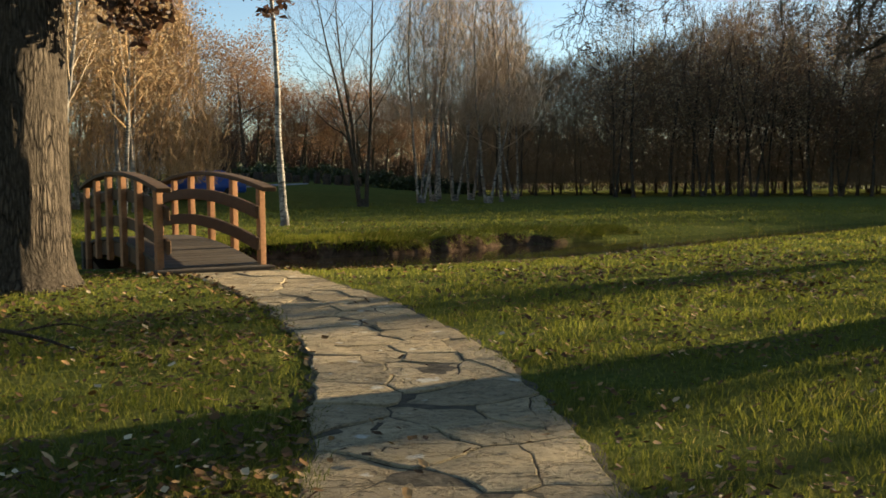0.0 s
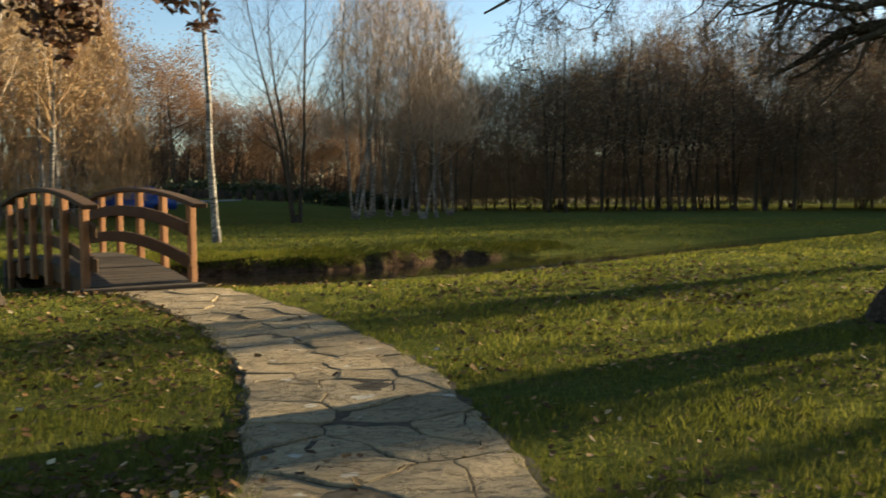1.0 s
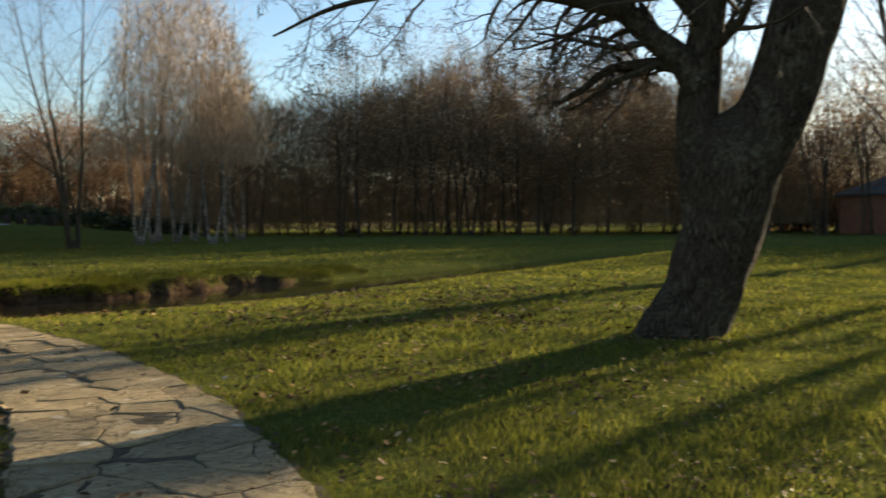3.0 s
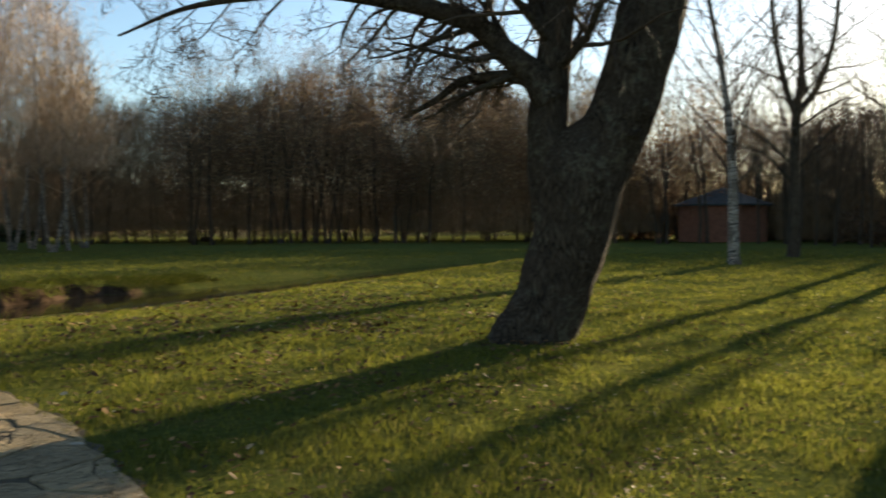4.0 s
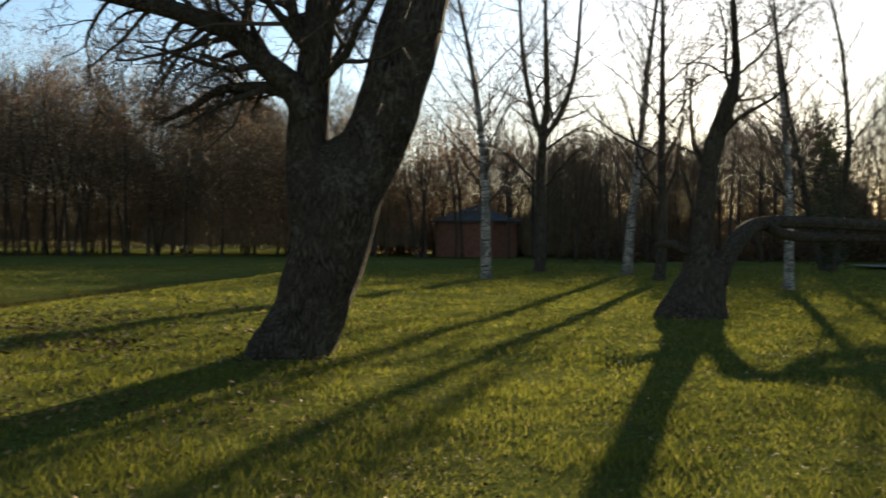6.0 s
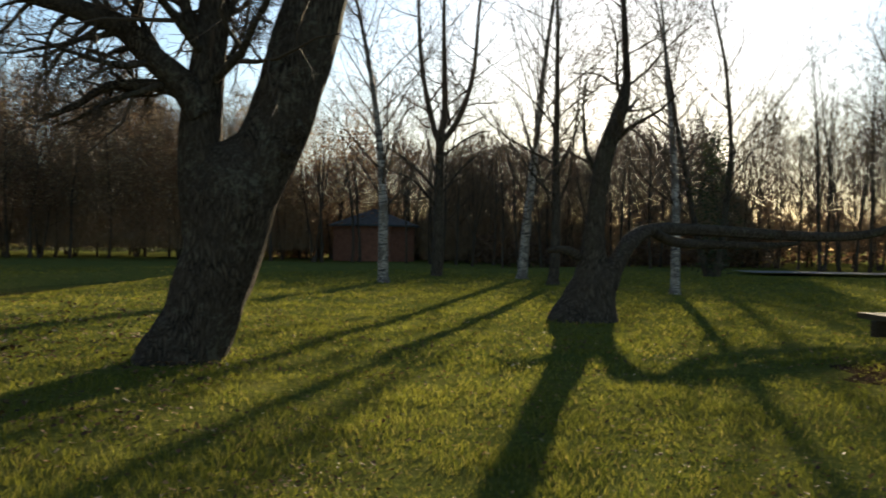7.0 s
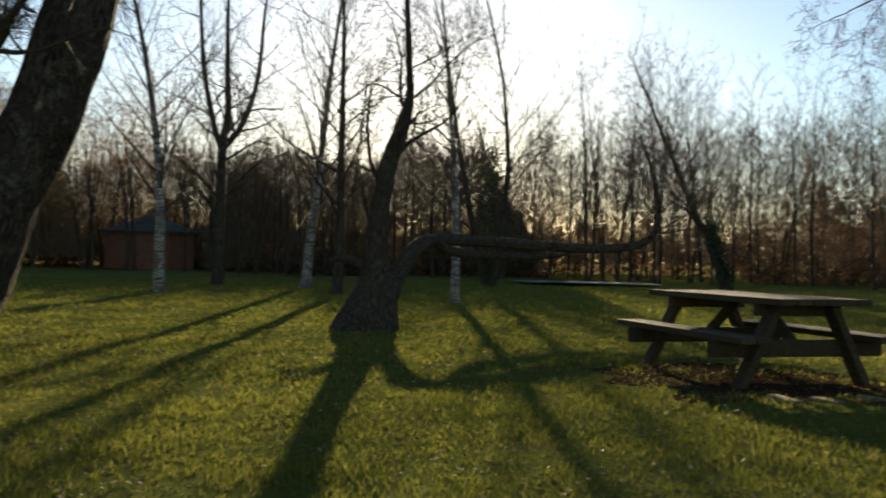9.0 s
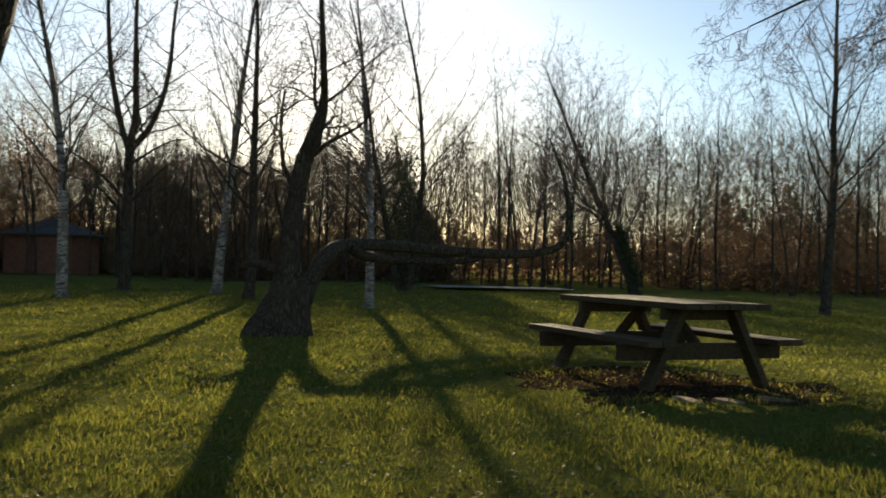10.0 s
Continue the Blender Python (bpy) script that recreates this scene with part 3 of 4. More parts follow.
def crown_on(rng, lim, twg, tips, pts, rads, first, kids, ratio, spec, lift=0.0):
    """Side branches along a given limb."""
    n = len(pts)
    seg = np.linalg.norm(np.diff(pts, axis=0), axis=1)
    total = seg.sum()
    az = rng.uniform(0, 6)
    for q in range(kids):
        f = first + (0.98 - first) * (q + rng.uniform(0.1, 0.9)) / kids
        i = min(int(f * (n - 1)), n - 2)
        dd = unit(pts[i + 1] - pts[i])
        az += 2.4
        o = unit(np.cross(dd, np.array([math.cos(az), math.sin(az), 0.4])))
        o[2] += lift
        an = radians(rng.normal(50, 10))
        grow(rng, (lim, lim, twg), tips, pts[i], unit(dd * math.cos(an) + o * math.sin(an)), total * ratio * (1.1 - 0.5 * f),
             max(rads[i] * 0.32, 0.008), 1, spec)


def great_tree(name, label, x, y, stems, barkm, seed, depth=0.03, spec=SPEC_LIMB, leaf=None, sides=44):
    """stems: (part name, points with radius, crown start, number of side branches, their reach)."""
    rng = np.random.default_rng(seed)
    z0 = gz(x, y)
    root = thing(name, x, y, z0, 0, label, "tree")
    lim, twg, tips = Tubes(), Tubes(), []
    for i, (pname, pts, first, kids, ratio) in enumerate(stems):
        c = smooth_path(pts, max(14, 6 * len(pts)) if pts[0][3] < 0.2 else (46 if sides < 100 else 110))
        tb = Tubes()
        fat = pts[0][3] > 0.14
        tb.add(c[:, :3], c[:, 3], sides if fat else 14, bark_ridges(seed + i, depth * min(1, pts[0][3] * 3)) if fat else None)
        part(pname, tb.mesh(pname, barkm), root)
        if kids:
            crown_on(rng, lim, twg, tips, c[:, :3], c[:, 3], first, kids, ratio, spec)
    if lim.v:
        part("crown", crown_mesh(lim, twg, M_DARKBARK, M_TWIG), root)
    if leaf:
        mat, per, size, spread = leaf
        v, f = leaf_cloud(rng, tips, per, size, spread)
        part("foliage", big_mesh("foliage", v, f, mat), root)
    return root


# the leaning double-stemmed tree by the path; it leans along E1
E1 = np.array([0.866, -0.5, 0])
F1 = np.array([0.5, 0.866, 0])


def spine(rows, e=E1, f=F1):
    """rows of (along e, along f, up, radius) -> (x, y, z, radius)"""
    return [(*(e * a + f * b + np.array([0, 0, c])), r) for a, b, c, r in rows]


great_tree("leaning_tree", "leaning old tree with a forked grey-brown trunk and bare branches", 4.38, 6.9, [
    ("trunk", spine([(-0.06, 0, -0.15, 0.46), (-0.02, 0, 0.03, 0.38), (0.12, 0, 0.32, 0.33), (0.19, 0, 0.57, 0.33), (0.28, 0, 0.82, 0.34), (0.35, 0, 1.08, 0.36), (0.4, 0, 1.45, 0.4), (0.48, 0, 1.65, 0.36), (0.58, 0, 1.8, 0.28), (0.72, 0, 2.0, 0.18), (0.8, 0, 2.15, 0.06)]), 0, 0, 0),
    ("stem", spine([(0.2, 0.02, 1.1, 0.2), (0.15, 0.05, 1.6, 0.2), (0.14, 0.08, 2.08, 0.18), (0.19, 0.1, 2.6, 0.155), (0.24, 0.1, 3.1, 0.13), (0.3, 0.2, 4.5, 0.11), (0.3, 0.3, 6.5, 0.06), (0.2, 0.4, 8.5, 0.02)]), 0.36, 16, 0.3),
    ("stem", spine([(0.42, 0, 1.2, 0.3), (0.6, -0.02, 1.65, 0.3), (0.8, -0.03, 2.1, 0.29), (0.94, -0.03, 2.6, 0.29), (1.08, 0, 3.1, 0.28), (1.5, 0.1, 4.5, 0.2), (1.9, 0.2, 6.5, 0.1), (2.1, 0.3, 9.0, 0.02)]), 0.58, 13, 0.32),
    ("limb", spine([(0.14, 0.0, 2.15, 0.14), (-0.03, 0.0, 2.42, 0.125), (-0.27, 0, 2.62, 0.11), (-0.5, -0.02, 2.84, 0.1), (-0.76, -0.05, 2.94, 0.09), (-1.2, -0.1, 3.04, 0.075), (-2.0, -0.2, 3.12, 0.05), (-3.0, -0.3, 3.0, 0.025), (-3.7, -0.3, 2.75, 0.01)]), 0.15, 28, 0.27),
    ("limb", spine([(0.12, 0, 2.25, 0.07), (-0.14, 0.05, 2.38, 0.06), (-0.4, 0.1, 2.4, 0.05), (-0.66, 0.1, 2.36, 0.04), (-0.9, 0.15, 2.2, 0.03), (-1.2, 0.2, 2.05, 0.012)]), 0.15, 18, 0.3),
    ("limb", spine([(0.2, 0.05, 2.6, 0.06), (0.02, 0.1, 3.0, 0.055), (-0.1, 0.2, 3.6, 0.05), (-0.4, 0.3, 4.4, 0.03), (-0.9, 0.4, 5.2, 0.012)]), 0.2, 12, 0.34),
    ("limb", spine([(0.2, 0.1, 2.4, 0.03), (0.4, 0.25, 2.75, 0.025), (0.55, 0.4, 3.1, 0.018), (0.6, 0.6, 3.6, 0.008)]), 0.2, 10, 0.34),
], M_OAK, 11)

# the old tree beside the bridge
great_tree("old_oak", "old oak with deeply furrowed bark and brown leaves", -4.3, 9.0, [
    ("trunk", [(0, 0, -0.2, 0.8), (0, 0, 0.06, 0.62), (0, 0, 0.4, 0.54), (0, 0, 1.2, 0.52), (0, 0, 2.2, 0.51), (0, 0, 3.4, 0.5), (0.05, 0, 4.6, 0.44), (0.1, 0.1, 6.5, 0.3), (0.1, 0.1, 9.0, 0.1)], 0.55, 6, 0.36),
    ("limb", [(0.2, 0.1, 3.9, 0.14), (0.8, 0.3, 4.0, 0.1), (1.4, 0.45, 3.75, 0.06), (2.0, 0.5, 3.45, 0.03), (2.6, 0.55, 3.25, 0.012)], 0.2, 10, 0.3),
    ("limb", [(0.3, 0.1, 3.3, 0.07), (0.7, 0.25, 3.2, 0.05), (1.05, 0.35, 2.95, 0.03), (1.3, 0.4, 2.6, 0.01)], 0.25, 8, 0.36),
], M_OAK_LIT, 23, 0.03, leaf=(M_LEAF_DARK, 1, 0.058, 0.04), sides=120, spec=SPEC_SPARSE)

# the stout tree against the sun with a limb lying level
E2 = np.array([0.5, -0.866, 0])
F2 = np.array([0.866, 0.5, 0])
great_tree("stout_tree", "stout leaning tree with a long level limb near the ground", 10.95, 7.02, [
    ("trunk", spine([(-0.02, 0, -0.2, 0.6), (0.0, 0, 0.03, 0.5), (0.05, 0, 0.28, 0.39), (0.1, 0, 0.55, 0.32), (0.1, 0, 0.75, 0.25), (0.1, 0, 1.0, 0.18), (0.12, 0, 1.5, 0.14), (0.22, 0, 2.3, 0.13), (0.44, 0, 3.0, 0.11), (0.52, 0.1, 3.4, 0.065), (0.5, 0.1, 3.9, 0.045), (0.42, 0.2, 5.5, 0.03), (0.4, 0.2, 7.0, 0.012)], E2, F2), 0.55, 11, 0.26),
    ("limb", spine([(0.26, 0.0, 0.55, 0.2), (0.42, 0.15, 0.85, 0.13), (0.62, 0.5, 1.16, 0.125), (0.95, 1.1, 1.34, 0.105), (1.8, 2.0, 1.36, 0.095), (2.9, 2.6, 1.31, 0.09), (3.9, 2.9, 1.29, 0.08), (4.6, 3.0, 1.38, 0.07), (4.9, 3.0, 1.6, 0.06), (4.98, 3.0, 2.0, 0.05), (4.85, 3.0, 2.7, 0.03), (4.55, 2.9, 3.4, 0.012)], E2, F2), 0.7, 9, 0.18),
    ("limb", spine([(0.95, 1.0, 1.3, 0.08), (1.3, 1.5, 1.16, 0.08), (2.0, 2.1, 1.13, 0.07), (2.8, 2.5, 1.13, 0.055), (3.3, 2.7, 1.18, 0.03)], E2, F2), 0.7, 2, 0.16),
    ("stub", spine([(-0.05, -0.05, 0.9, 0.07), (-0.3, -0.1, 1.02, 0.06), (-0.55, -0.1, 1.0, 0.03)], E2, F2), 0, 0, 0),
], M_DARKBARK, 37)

# ---------------------------------------------------------------- trees in the meadow
def planted(proto, x, y, turn, size, label, group=""):
    z0 = gz(x, y)
    ob = copy_thing(proto, pose(x, y, z0, 0, 0, turn) @ Matrix.Diagonal((size, size, size, 1)))
    return tagged(ob, label, "tree", group)


def place(proto, x, y, turn, label):
    proto.matrix_basis = pose(x, y, gz(x, y), 0, 0, turn)
    return tagged(proto, label, "tree")


place(make_tree("birch", 101, 11.5, 0.1, SPEC_SLIM, M_BIRCH, M_TWIG, lean=0.05), -3.95, 22.4, 0, "slender birch with white bark beside the footbridge")
place(make_tree("birch", 102, 12, 0.12, SPEC_BIRCH, M_BIRCH, M_TWIG_PALE), -12.5, 29.5, 40, "sunlit birch with pale bark beyond the old oak")
place(make_tree("bare_tree", 103, 12, 0.14, SPEC_ALDER, M_DARKBARK, M_TWIG, stems=3, fan=0.1), -3.5, 39.0, 10, "bare three-stemmed tree with dark bark")
for i, (x, y) in enumerate(((-1.1, 44), (-0.5, 47), (0.6, 49), (2.3, 46), (3.1, 48), (4.2, 52), (-0.2, 51), (1.6, 52))):
    place(make_tree("birch", 110 + i, 13.5, 0.11, SPEC_CLUMP, M_BIRCH, M_TWIG_PALE, lean=random.uniform(-0.12, 0.12), stems=3 if i < 3 else 1 + i % 2), x, y, 70 * i,
          "tall sunlit birch with pale brown twigs in a clump")
place(make_tree("birch", 121, 11, 0.155, SPEC_BIRCH_FULL, M_BIRCH, M_TWIG), 17.4, 17.8, 0, "slim birch with mottled bark standing on the lawn")
great_tree("bare_tree", "bare dark tree dividing high into upright stems", 23.2, 21.1, [
    ("trunk", [(0, 0, -0.2, 0.3), (0, 0, 0.1, 0.22), (0.05, 0, 1.5, 0.18), (0.1, 0.05, 3.2, 0.17), (0.15, 0.05, 4.8, 0.15), (0.3, 0.0, 6.0, 0.11), (0.3, 0.1, 9.0, 0.07), (0.4, 0.1, 13.0, 0.015)], 0.35, 16, 0.22),
    ("stem", [(0.15, 0.05, 4.5, 0.11), (-0.15, 0.25, 5.6, 0.1), (-0.4, 0.5, 7.5, 0.08), (-0.5, 0.6, 10, 0.05), (-0.6, 0.6, 12.5, 0.012)], 0.12, 18, 0.3),
    ("stem", [(0.15, 0.05, 4.6, 0.11), (0.6, -0.45, 5.6, 0.1), (0.9, -0.8, 7.2, 0.08), (1.0, -0.95, 9.5, 0.05), (1.3, -1.2, 12.0, 0.012)], 0.12, 18, 0.3),
    ("limb", [(0.05, 0, 2.9, 0.05), (-0.6, 0.9, 4.0, 0.04), (-1.2, 1.7, 4.6, 0.02), (-1.6, 2.4, 4.6, 0.008)], 0.2, 9, 0.3),
], M_DARKBARK, 122, spec=dict(SPEC_LIMB, kids=(9, 5, 4, 3), least=0.006), sides=20)
place(make_tree("birch", 123, 13, 0.17, SPEC_BIRCH_FULL, M_BIRCH, M_TWIG, lean=0.07), 23.6, 17.7, -60, "leaning birch against the light")
place(make_tree("bare_tree", 124, 11, 0.16, SPEC_FINE, M_DARKBARK, M_TWIG), 20.8, 14.5, 100, "bare tree with a dark trunk on the lawn")
place(make_tree("birch", 125, 10, 0.12, SPEC_BIRCH_FULL, M_BIRCH, M_TWIG), 19.7, 10.2, 200, "pale-trunked birch behind the level limb")
ivy_tree = place(make_tree("bare_tree", 126, 15, 0.2, SPEC_FINE, M_DARKBARK, M_TWIG, stems=2, fan=0.14), 33, 15.5, 250, "tall ivy-dark tree beside the water")
lean_tree = place(make_tree("bare_tree", 127, 11, 0.22, SPEC_FINE, M_DARKBARK, M_TWIG, lean=-0.25), 38, 7.2, -80, "leaning bare tree beside the water")
place(make_tree("birch", 128, 11.5, 0.15, SPEC_FINE, M_DARKBARK, M_TWIG), 26.2, -0.1, 0, "bare tree with a straight trunk on the open lawn")



def ivy(tree, tops, seed):
    """Ivy leaves clothing a trunk; tops: rows of (x, y, z, reach)."""
    g = np.random.default_rng(seed)
    c = smooth_path(tops, 240)
    tips = [(p[:3] + g.normal(0, 1, 3) * np.array([p[3], p[3], 0.15]), None) for p in c]
    v, f = leaf_cloud(g, tips, 9, 0.06, 0.13)
    part("ivy", big_mesh("ivy", v, f, M_LEAF_GREEN), tree, "dark evergreen ivy on the trunk")


ivy(ivy_tree, [(0, 0, 0.2, 0.35), (0, 0, 2.0, 0.45), (0.05, 0, 4.0, 0.4), (0.1, 0, 5.5, 0.2)], 61)
ivy(lean_tree, [(0, 0, 0.2, 0.06), (-0.3, 0, 1.4, 0.06), (-0.75, 0, 3.0, 0.04)], 62)

# ---------------------------------------------------------------- woods
rng = np.random.default_rng(5)
PROTO = {
    "brown": [make_tree("wood_tree", 200 + i, 12, 0.13, SPEC_WOOD, M_DARKBARK, M_TWIG_RED, leaf=(M_LEAF_BROWN, 4, 0.042, 0.25), stems=1 + i % 2) for i in range(3)],
    "bare": [make_tree("wood_tree", 210 + i, 13, 0.11, SPEC_POLE, M_DARKBARK, M_TWIG, stems=1 + i % 2) for i in range(3)],
    "gold": [make_tree("wood_tree", 220 + i, 11, 0.12, SPEC_GOLD, M_BIRCH, M_TWIG_GOLD, leaf=(M_LEAF_GOLD, 5, 0.05, 0.4), stems=2) for i in range(2)],
    "oak": [make_tree("wood_tree", 240 + i, 10.5, 0.26, SPEC_BROAD, M_DARKBARK, M_TWIG_RED, leaf=(M_LEAF_RUST, 7, 0.1, 0.5)) for i in range(3)],
    "rust": [make_tree("wood_tree", 230 + i, 9, 0.14, SPEC_WOOD, M_DARKBARK, M_TWIG_RED, leaf=(M_LEAF_RUST, 7, 0.09, 0.45), stems=2) for i in range(2)],
}
LABEL = {"brown": "thin woodland tree with withered brown leaves", "bare": "thin bare woodland tree with dark bark",
         "gold": "birch with golden brown autumn foliage", "rust": "tree with dense russet autumn foliage",
         "oak": "broad oak with a rounded brown autumn crown"}
GROUP = {"brown": "brown trees of the wood", "bare": "bare trees of the wood", "gold": "golden trees by the bridge", "rust": "russet trees", "oak": "far oaks beyond the road"}
used = set()


def wood(kind, x, y, size):
    ps = PROTO[kind]
    i = int(rng.integers(len(ps)))
    turn = rng.uniform(0, 360)
    if (kind, i) not in used:
        used.add((kind, i))
        ob = ps[i]
        ob.matrix_basis = pose(x, y, gz(x, y), 0, 0, turn)
        tagged(ob, LABEL[kind], "tree", GROUP[kind])
        return
    planted(ps[i], x, y, turn, size, LABEL[kind], GROUP[kind])


def polar(az, d):
    return d * math.sin(radians(az)), d * math.cos(radians(az))


def belt(kind, az0, az1, d0, d1, n, s0, s1):
    for i in range(n):
        az = az0 + (az1 - az0) * (i + rng.uniform(0, 1)) / n
        x, y = polar(az, rng.uniform(d0, d1))
        wood(kind, x, y, rng.uniform(s0, s1))


belt("gold", -29, -17.5, 34, 46, 18, 0.95, 1.3)
belt("rust", -19, -13.2, 46, 56, 9, 0.36, 0.46)
belt("oak", -14.0, 5, 84, 98, 26, 0.6, 0.74)
belt("brown", 1, 10, 60, 72, 13, 0.66, 0.8)
belt("brown", 10, 24, 58, 70, 22, 0.92, 1.12)
belt("brown", 24, 46, 54, 66, 20, 0.74, 0.92)
belt("bare", 9, 44, 64, 78, 14, 0.85, 1.0)
belt("rust", 22, 34, 58, 66, 5, 0.6, 0.8)
belt("brown", 38, 50, 56, 68, 12, 0.8, 0.95)
belt("bare", 44, 66, 48, 64, 34, 0.62, 0.82)
belt("bare", 66, 78, 48, 64, 20, 0.8, 0.98)
belt("brown", 46, 74, 62, 70, 16, 0.62, 0.8)
belt("bare", 78, 100, 46, 66, 30, 0.7, 0.95)
belt("brown", 74, 105, 62, 75, 10, 0.6, 0.85)

# ---------------------------------------------------------------- far woods and scrub
def scrub(name, az0, az1, d0, d1, h0, h1, n, size, mat, label, seed, low=0.0):
    """A distant mass of leafy twigs with an uneven top; nobody could count its bushes."""
    g = np.random.default_rng(seed)
    az = np.radians(g.uniform(az0, az1, n))
    d = g.uniform(d0, d1, n)
    x, y = d * np.sin(az), d * np.cos(az)
    q = np.degrees(az)
    top = h0 + (h1 - h0) * (0.5 + 0.28 * np.sin(q * 1.9 + seed) + 0.22 * np.sin(q * 4.7 + 2 * seed) + 0.15 * np.sin(q * 11.3))
    z = terrain(x, y) + low + (top - low) * g.uniform(0, 1, n) ** 0.85
    c = np.stack([x, y, z], 1)
    v, f = leaf_cloud(g, [(p, None) for p in c], 1, size, size * 0.5)
    ob = new(name, big_mesh(name, v, f, mat))
    tagged(ob, label, "woods", kind="stuff")


def twig_haze(name, az0, az1, d0, d1, low, h0, h1, n, length, width, mat, label, seed):
    """The fine crossing twigs of a distant thicket: slivers that mostly rise, under an uneven top."""
    g = np.random.default_rng(seed)
    az = np.radians(g.uniform(az0, az1, n))
    d = g.uniform(d0, d1, n)
    az = az + np.radians(g.normal(0, 0.7, n))
    x, y = d * np.sin(az), d * np.cos(az)
    top = h0 + (h1 - h0) * (0.5 + 0.5 * vnoise(np.degrees(az), d * 0.05, 0.45, seed) + 0.25 * vnoise(np.degrees(az), d * 0.1, 1.6, seed + 1))
    q = np.degrees(az)
    edge = np.clip(np.minimum(q - az0, az1 - q) / min(3.0, (az1 - az0) * 0.35), 0, 1)
    top = low + (top - low) * (0.3 + 0.7 * np.sqrt(edge))
    z = terrain(x, y) + low + (top - low) * g.uniform(0, 1, n) ** 1.15
    c = np.stack([x, y, z], 1)
    ax = g.normal(0, 0.42, (n, 3)) + np.array([0, 0, 0.9])
    ax /= np.linalg.norm(ax, axis=1)[:, None]
    sd = np.cross(ax, g.normal(0, 1, (n, 3)))
    sd /= np.linalg.norm(sd, axis=1)[:, None]
    ln = (length * g.uniform(0.5, 1.4, n))[:, None]
    w = (width * g.uniform(0.6, 1.4, n))[:, None]
    v = np.stack([c - sd * w, c + sd * w, c + ax * ln + sd * g.normal(0, 0.1, (n, 1))], 1).reshape(-1, 3)
    f = np.arange(n * 3).reshape(-1, 3)
    ob = new(name, big_mesh(name, v, f, mat))
    tagged(ob, label, "woods", kind="stuff")


twig_haze("thicket", 47, 67, 57, 74, 0.1, 6.5, 9.4, 72000, 0.9, 0.02, M_TWIG_RED, "dense bare thicket with grey-brown twigs", 31)
twig_haze("thicket", 64, 106, 54, 74, 1.0, 7.0, 11.8, 84000, 0.9, 0.015, M_TWIG_RED, "dense bare thicket beyond the bright water", 32)
twig_haze("thicket", 1, 24, 62, 78, 0.8, 8.5, 13.0, 120000, 0.7, 0.018, M_TWIG_RED, "brown twiggy crowns of a dense wood", 33)
twig_haze("thicket", 12, 32, 66, 80, 5.0, 10.0, 15.0, 60000, 0.7, 0.016, M_TWIG_RED, "tall brown crowns at the back of the wood", 38)
twig_haze("thicket", 38, 52, 64, 76, 0.6, 6.5, 9.5, 36000, 0.8, 0.018, M_TWIG_RED, "brown thicket rising behind the hut", 39)
twig_haze("thicket", 24, 39, 58, 74, 0.6, 8.0, 12.0, 80000, 0.7, 0.017, M_TWIG_RED, "brown twiggy crowns along the meadow edge", 34)
twig_haze("thicket", -29, -14.6, 36, 52, 1.0, 9.0, 15.0, 26000, 0.8, 0.014, M_TWIG_GOLD, "golden twiggy crowns behind the footbridge", 35)
twig_haze("thicket", -3.2, 5.5, 44, 53, 4.0, 11.0, 15.0, 9000, 0.9, 0.014, M_TWIG_PALE, "pale fine twigs of the birch clump", 36)
scrub("far_wood", -34, 3, 105, 125, 3, 6.0, 26000, 0.25, M_LEAF_RUST, "far russet woodland edge in autumn", 3)
scrub("far_wood", -1, 46, 120, 135, 6, 9, 60000, 0.17, M_LEAF_BROWN, "far brown woodland behind the stream meadow", 4)
scrub("far_wood", 44, 110, 74, 86, 2.5, 5.0, 40000, 0.2, M_LEAF_BROWN, "dense brown thicket along the far bank", 5)
twig_haze("thicket", 1, 40, 80, 88, 0.0, 3.0, 6.0, 30000, 0.8, 0.022, M_TWIG, "dark scrubby thicket behind the wood edge", 37)
scrub("undergrowth", 80, 100, 54, 64, 0.5, 2.4, 8000, 0.12, M_LEAF_BROWN, "brown undergrowth along the far lawn", 13)
scrub("leafy_crowns", 9, 44, 55, 63, 7.0, 10.5, 16000, 0.07, M_LEAF_GOLD, "withered tawny leaves in the crowns of the wood", 21, 3.0)
scrub("leafy_crowns", 9, 44, 55, 64, 6.5, 10.0, 30000, 0.07, M_LEAF_RUST, "withered brown leaves in the crowns of the wood", 22, 1.5)
scrub("undergrowth", 66, 82, 56, 64, 1.6, 4.2, 9000, 0.1, M_LEAF_BROWN, "brown undergrowth beyond the strip of water", 23, 1.0)
scrub("undergrowth", 50, 68, 54, 64, 0.5, 2.4, 10000, 0.12, M_LEAF_BROWN, "brown undergrowth beneath the bare trees", 6)
scrub("undergrowth", 34, 52, 66, 74, 1.5, 4.0, 14000, 0.18, M_LEAF_BROWN, "brown thicket behind the brick hut", 12)
scrub("hedge", -13, 2, 66, 69, 0.7, 1.4, 5000, 0.16, M_LEAF_GREEN, "low dark clipped hedge across the meadow", 9)
scrub("evergreen_scrub", 84, 112, 84, 100, 4, 9, 12000, 0.3, M_LEAF_GREEN, "dark evergreen trees on the skyline", 10)

scrub("undergrowth", 82, 100, 58, 66, 3.0, 8.0, 15000, 0.1, M_LEAF_RUST, "tawny leafy bushes at the edge of the far lawn", 24, 0.4)

twig_haze("thicket", -16, 5, 98, 106, 0.0, 3.0, 6.5, 16000, 1.2, 0.035, M_TWIG, "dark undergrowth beneath the far oaks", 40)

